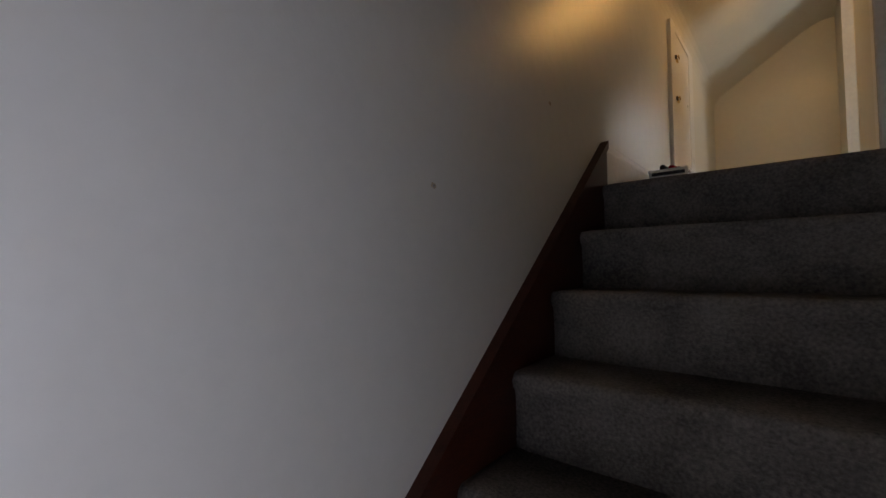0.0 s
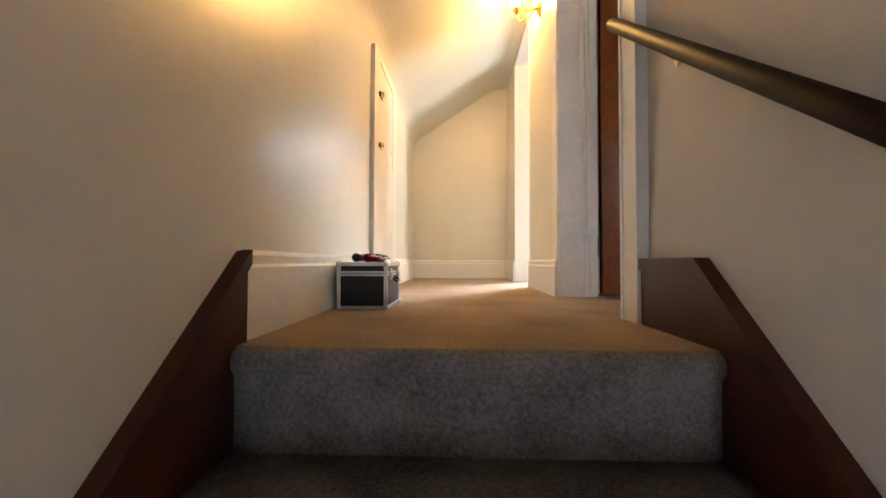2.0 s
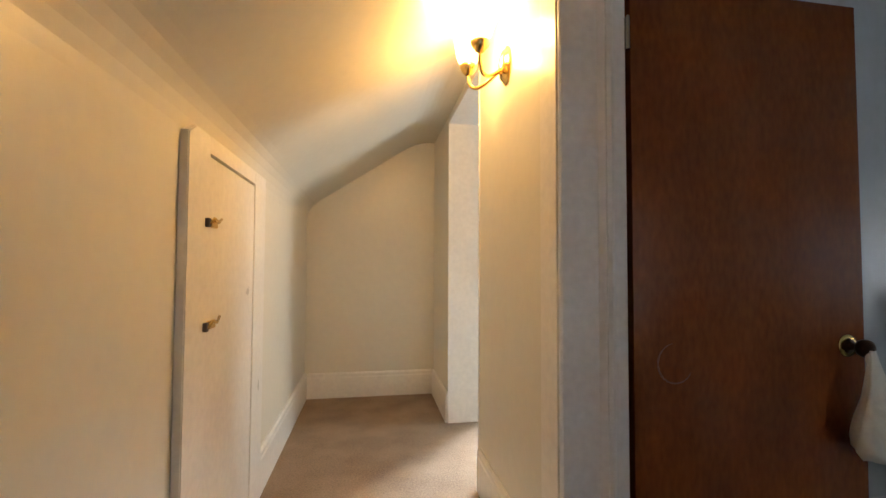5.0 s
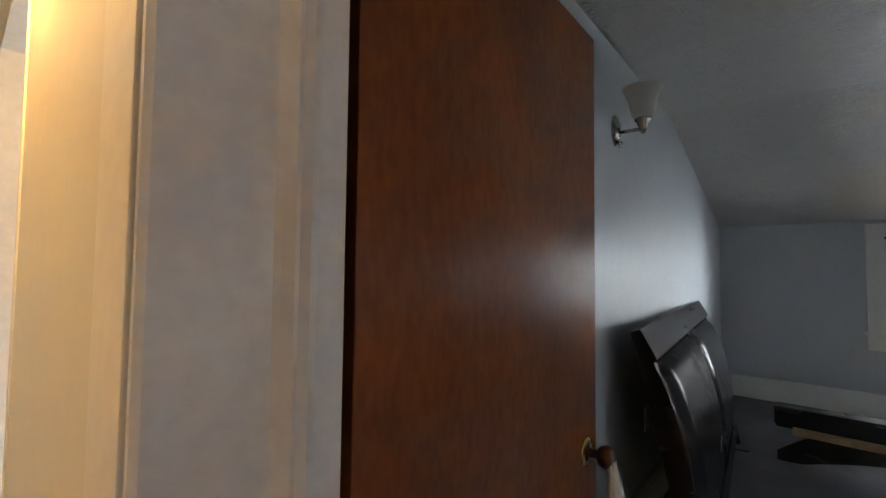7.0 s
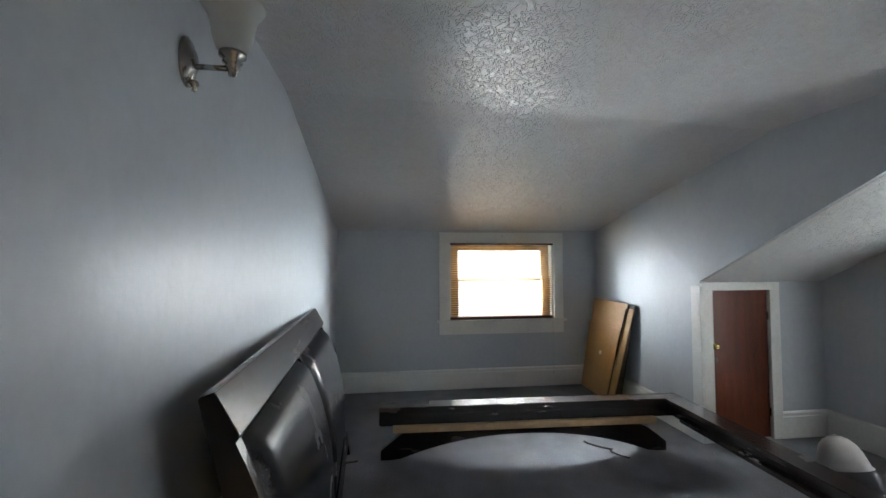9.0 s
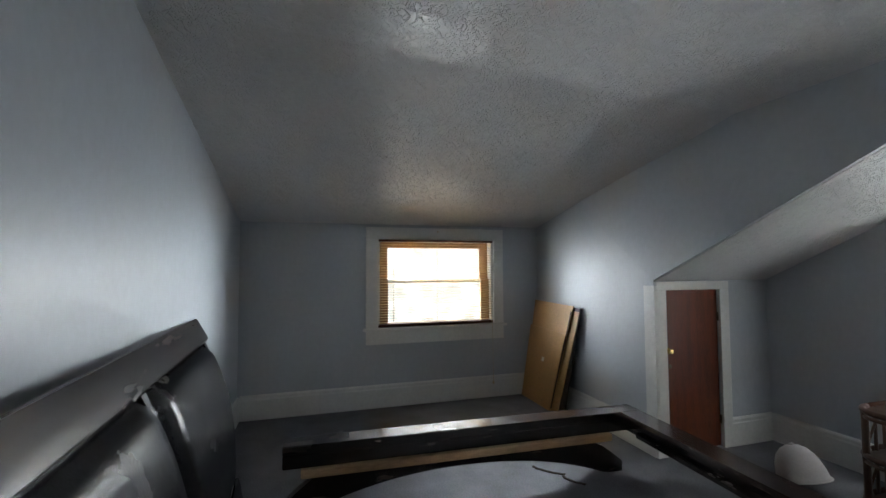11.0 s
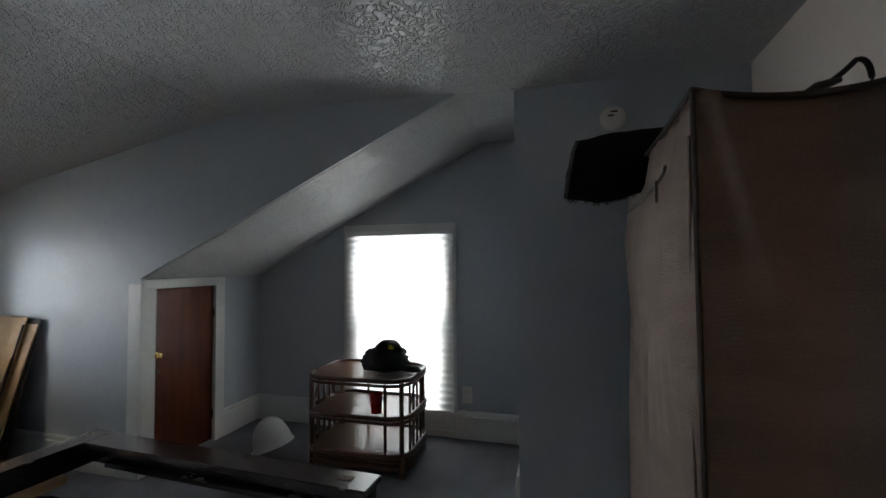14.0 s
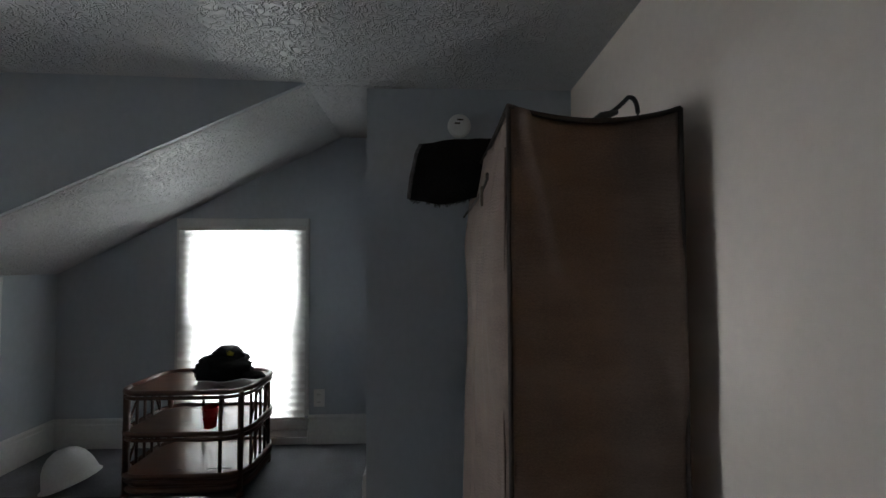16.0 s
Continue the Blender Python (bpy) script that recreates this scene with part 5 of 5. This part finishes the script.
wire_handle("coat_hanger_handle", pose(1.40, -0.455, 1.583, 0, 0, 180), 1.0, "black looped handle lying on the wardrobe top")
wire_handle("coat_hanger_handle", pose(1.60, -0.50, 1.585, 0, 0, 0), 0.45, "small black loop on the wardrobe top")


def rolled_blanket():
    """A fleece rolled up on the wardrobe's top edge: spiral end, a corner hanging down."""
    ob = thing("rolled_blanket", "rolled black fleece blanket jutting from the wardrobe front", "blanket")
    p0, p1 = Vector((1.56, -1.04, 1.622)), Vector((1.925, -0.93, 1.592))
    N, K = 20, 54

    def coil(t, q, inner):
        """A point of the spiral: t along the roll, q from the outer flap (0) to the core (1)."""
        a = radians(-75) + q * math.pi * 2 * 2.3
        r = (0.084 - 0.056 * q) * (1 - 0.16 * max(0, t - 0.8) * 5 * (1 - q)) * (1 + 0.14 * noise.noise(Vector((2 * math.cos(a), 2 * math.sin(a), t * 3)))) - inner
        c = p0.lerp(p1, t)
        sway = 0.012 * noise.noise(Vector((q * 5, t * 4, 1.7)))
        lip = -0.02 * math.sin(a) * max(0, t - 0.7) * 3.3
        drop = 0.075 * max(0, 1 - q / 0.12) * (0.4 + 0.6 * math.sin(math.pi * min(1, t * 0.75))) + 0.02 * t * t
        return Vector((c.x + lip + 0.02 * (1 - q) * (t > 0.9), c.y + 0.82 * r * math.cos(a) + sway, c.z + 1.05 * r * math.sin(a) - drop))
    bm = bmesh.new()
    g = [[bm.verts.new(coil(i / N, j / K, 0)) for j in range(K + 1)] for i in range(N + 1)]
    for i in range(N):
        for j in range(K):
            bm.faces.new((g[i][j], g[i + 1][j], g[i + 1][j + 1], g[i][j + 1]))
    bmesh.ops.recalc_face_normals(bm, faces=bm.faces)
    bmesh.ops.solidify(bm, geom=list(bm.faces), thickness=0.012)
    part("roll", bm, "blackcloth", ob, smooth=True)
    part("hem", tube([coil(1.0, j / K, 0.004) for j in range(0, K + 1)], 0.0075, 8), "fleece_edge", ob, "frayed grey hem", smooth=True)
    bm = bmesh.new()
    rnd = random.Random(4)
    for k in range(70):
        q = coil(0.45 + 0.55 * rnd.random(), 0.0, 0)
        tip = q + Vector((rnd.uniform(-0.006, 0.01), rnd.uniform(-0.006, 0.006), -rnd.uniform(0.004, 0.014)))
        tube([q, (q + tip) / 2, tip], 0.002, 4, bm, [0.003, 0.002, 0.0005])
    tagged(part("fringe", bm, "fleece_edge", ob, "frayed ends"), kind="stuff")


rolled_blanket()

# ---- fittings on the walls ----


def smoke_alarm():
    ob = thing("smoke_alarm", "round white smoke alarm on the wall", "smoke alarm", pose(1.735, STUB_Y, 1.884, -90, 0, 0))
    part("base", lathe([(0.001, 0), (0.058, 0), (0.058, 0.010), (0.001, 0.010)], 32), "plate", ob, smooth=False)
    part("cover", lathe([(0.056, 0.010), (0.054, 0.022), (0.046, 0.032), (0.030, 0.035), (0.001, 0.035)], 32), "plate", ob, smooth=True)
    for k in range(2):
        part("vent", box(-0.018 + 0.016 * k, -0.026 + 0.018 * k, 0.034, 0.012 + 0.012 * k, -0.018 + 0.018 * k, 0.0365), "iron", ob)


smoke_alarm()


def outlet(m, label):
    ob = thing("socket_outlet", label, "outlet", m)
    part("cover_plate", box(-0.036, 0, -0.058, 0.036, 0.006, 0.058, 0.003), "plate", ob)
    for z in (-0.025, 0.025):
        s = part("socket", box(-0.016, 0.005, z - 0.014, 0.016, 0.009, z + 0.014, 0.002), "plate", ob)
        for x in (-0.007, 0.007):
            part("slot", box(x - 0.0015, 0.0085, z - 0.006, x + 0.0015, 0.0096, z + 0.006), "black", s)


outlet(pose(2.62, ALC_S, 0.30), "white double outlet on the grey wall")
outlet(pose(3.15, BED_N, 0.47, 0, 0, 180), "white double outlet behind the headboard")

# ---- marks and small leavings ----


def nail_hole(m, label):
    ob = thing("nail", label, "nail", m)
    part("nail_head", lathe([(0.001, -0.003), (0.003, -0.003), (0.0035, 0.001), (0.002, 0.002), (0.001, 0.0025)], 9), "stain", ob)
    part("paint_chip", prism([(0.007, 0.002), (0.003, 0.009), (-0.006, 0.006), (-0.008, -0.006), (0.002, -0.010)], "z", -0.002, 0.0008), "tape", ob)


for _y, _z in ((-1.03, -0.150), (-0.426, 0.221)):
    nail_hole(pose(0.0, _y, _z, 0, 90, 0), "small dull nail in a chipped spot on the stair wall")
nail_hole(pose(BED_E - 0.024, -0.226, 1.575, 0, -90, 0), "small dark nail in the window's head casing")


def carpet_scrap(x, y, turn, length):
    ob = thing("carpet_scrap", "thin dark strip of carpet lying on the floor", "scrap", pose(x, y, 0, 0, 0, turn))
    bm = bmesh.new()
    n = 12
    rows = []
    for i in range(n + 1):
        u = length * (i / n - 0.5)
        v = 0.03 * math.sin(2.4 * i / n) + 0.006 * noise.noise(Vector((i * 0.6, x, y)))
        w = 0.009 + 0.004 * noise.noise(Vector((i, y, 2)))
        rows.append([bm.verts.new(p) for p in ((u, v - w, 0), (u, v - w * 0.7, 0.007), (u, v + w * 0.7, 0.008), (u, v + w, 0))])
    for a, b in zip(rows, rows[1:]):
        for k in range(4):
            bm.faces.new((a[k], b[k], b[(k + 1) % 4], a[(k + 1) % 4]))
    bm.faces.new(rows[0])
    bm.faces.new(rows[-1][::-1])
    bmesh.ops.recalc_face_normals(bm, faces=bm.faces)
    part("strip", bm, "piping", ob, smooth=True)


carpet_scrap(4.40, -0.51, 35, 0.20)
carpet_scrap(4.25, -0.59, 20, 0.14)
carpet_scrap(4.39, 1.23, 80, 0.16)
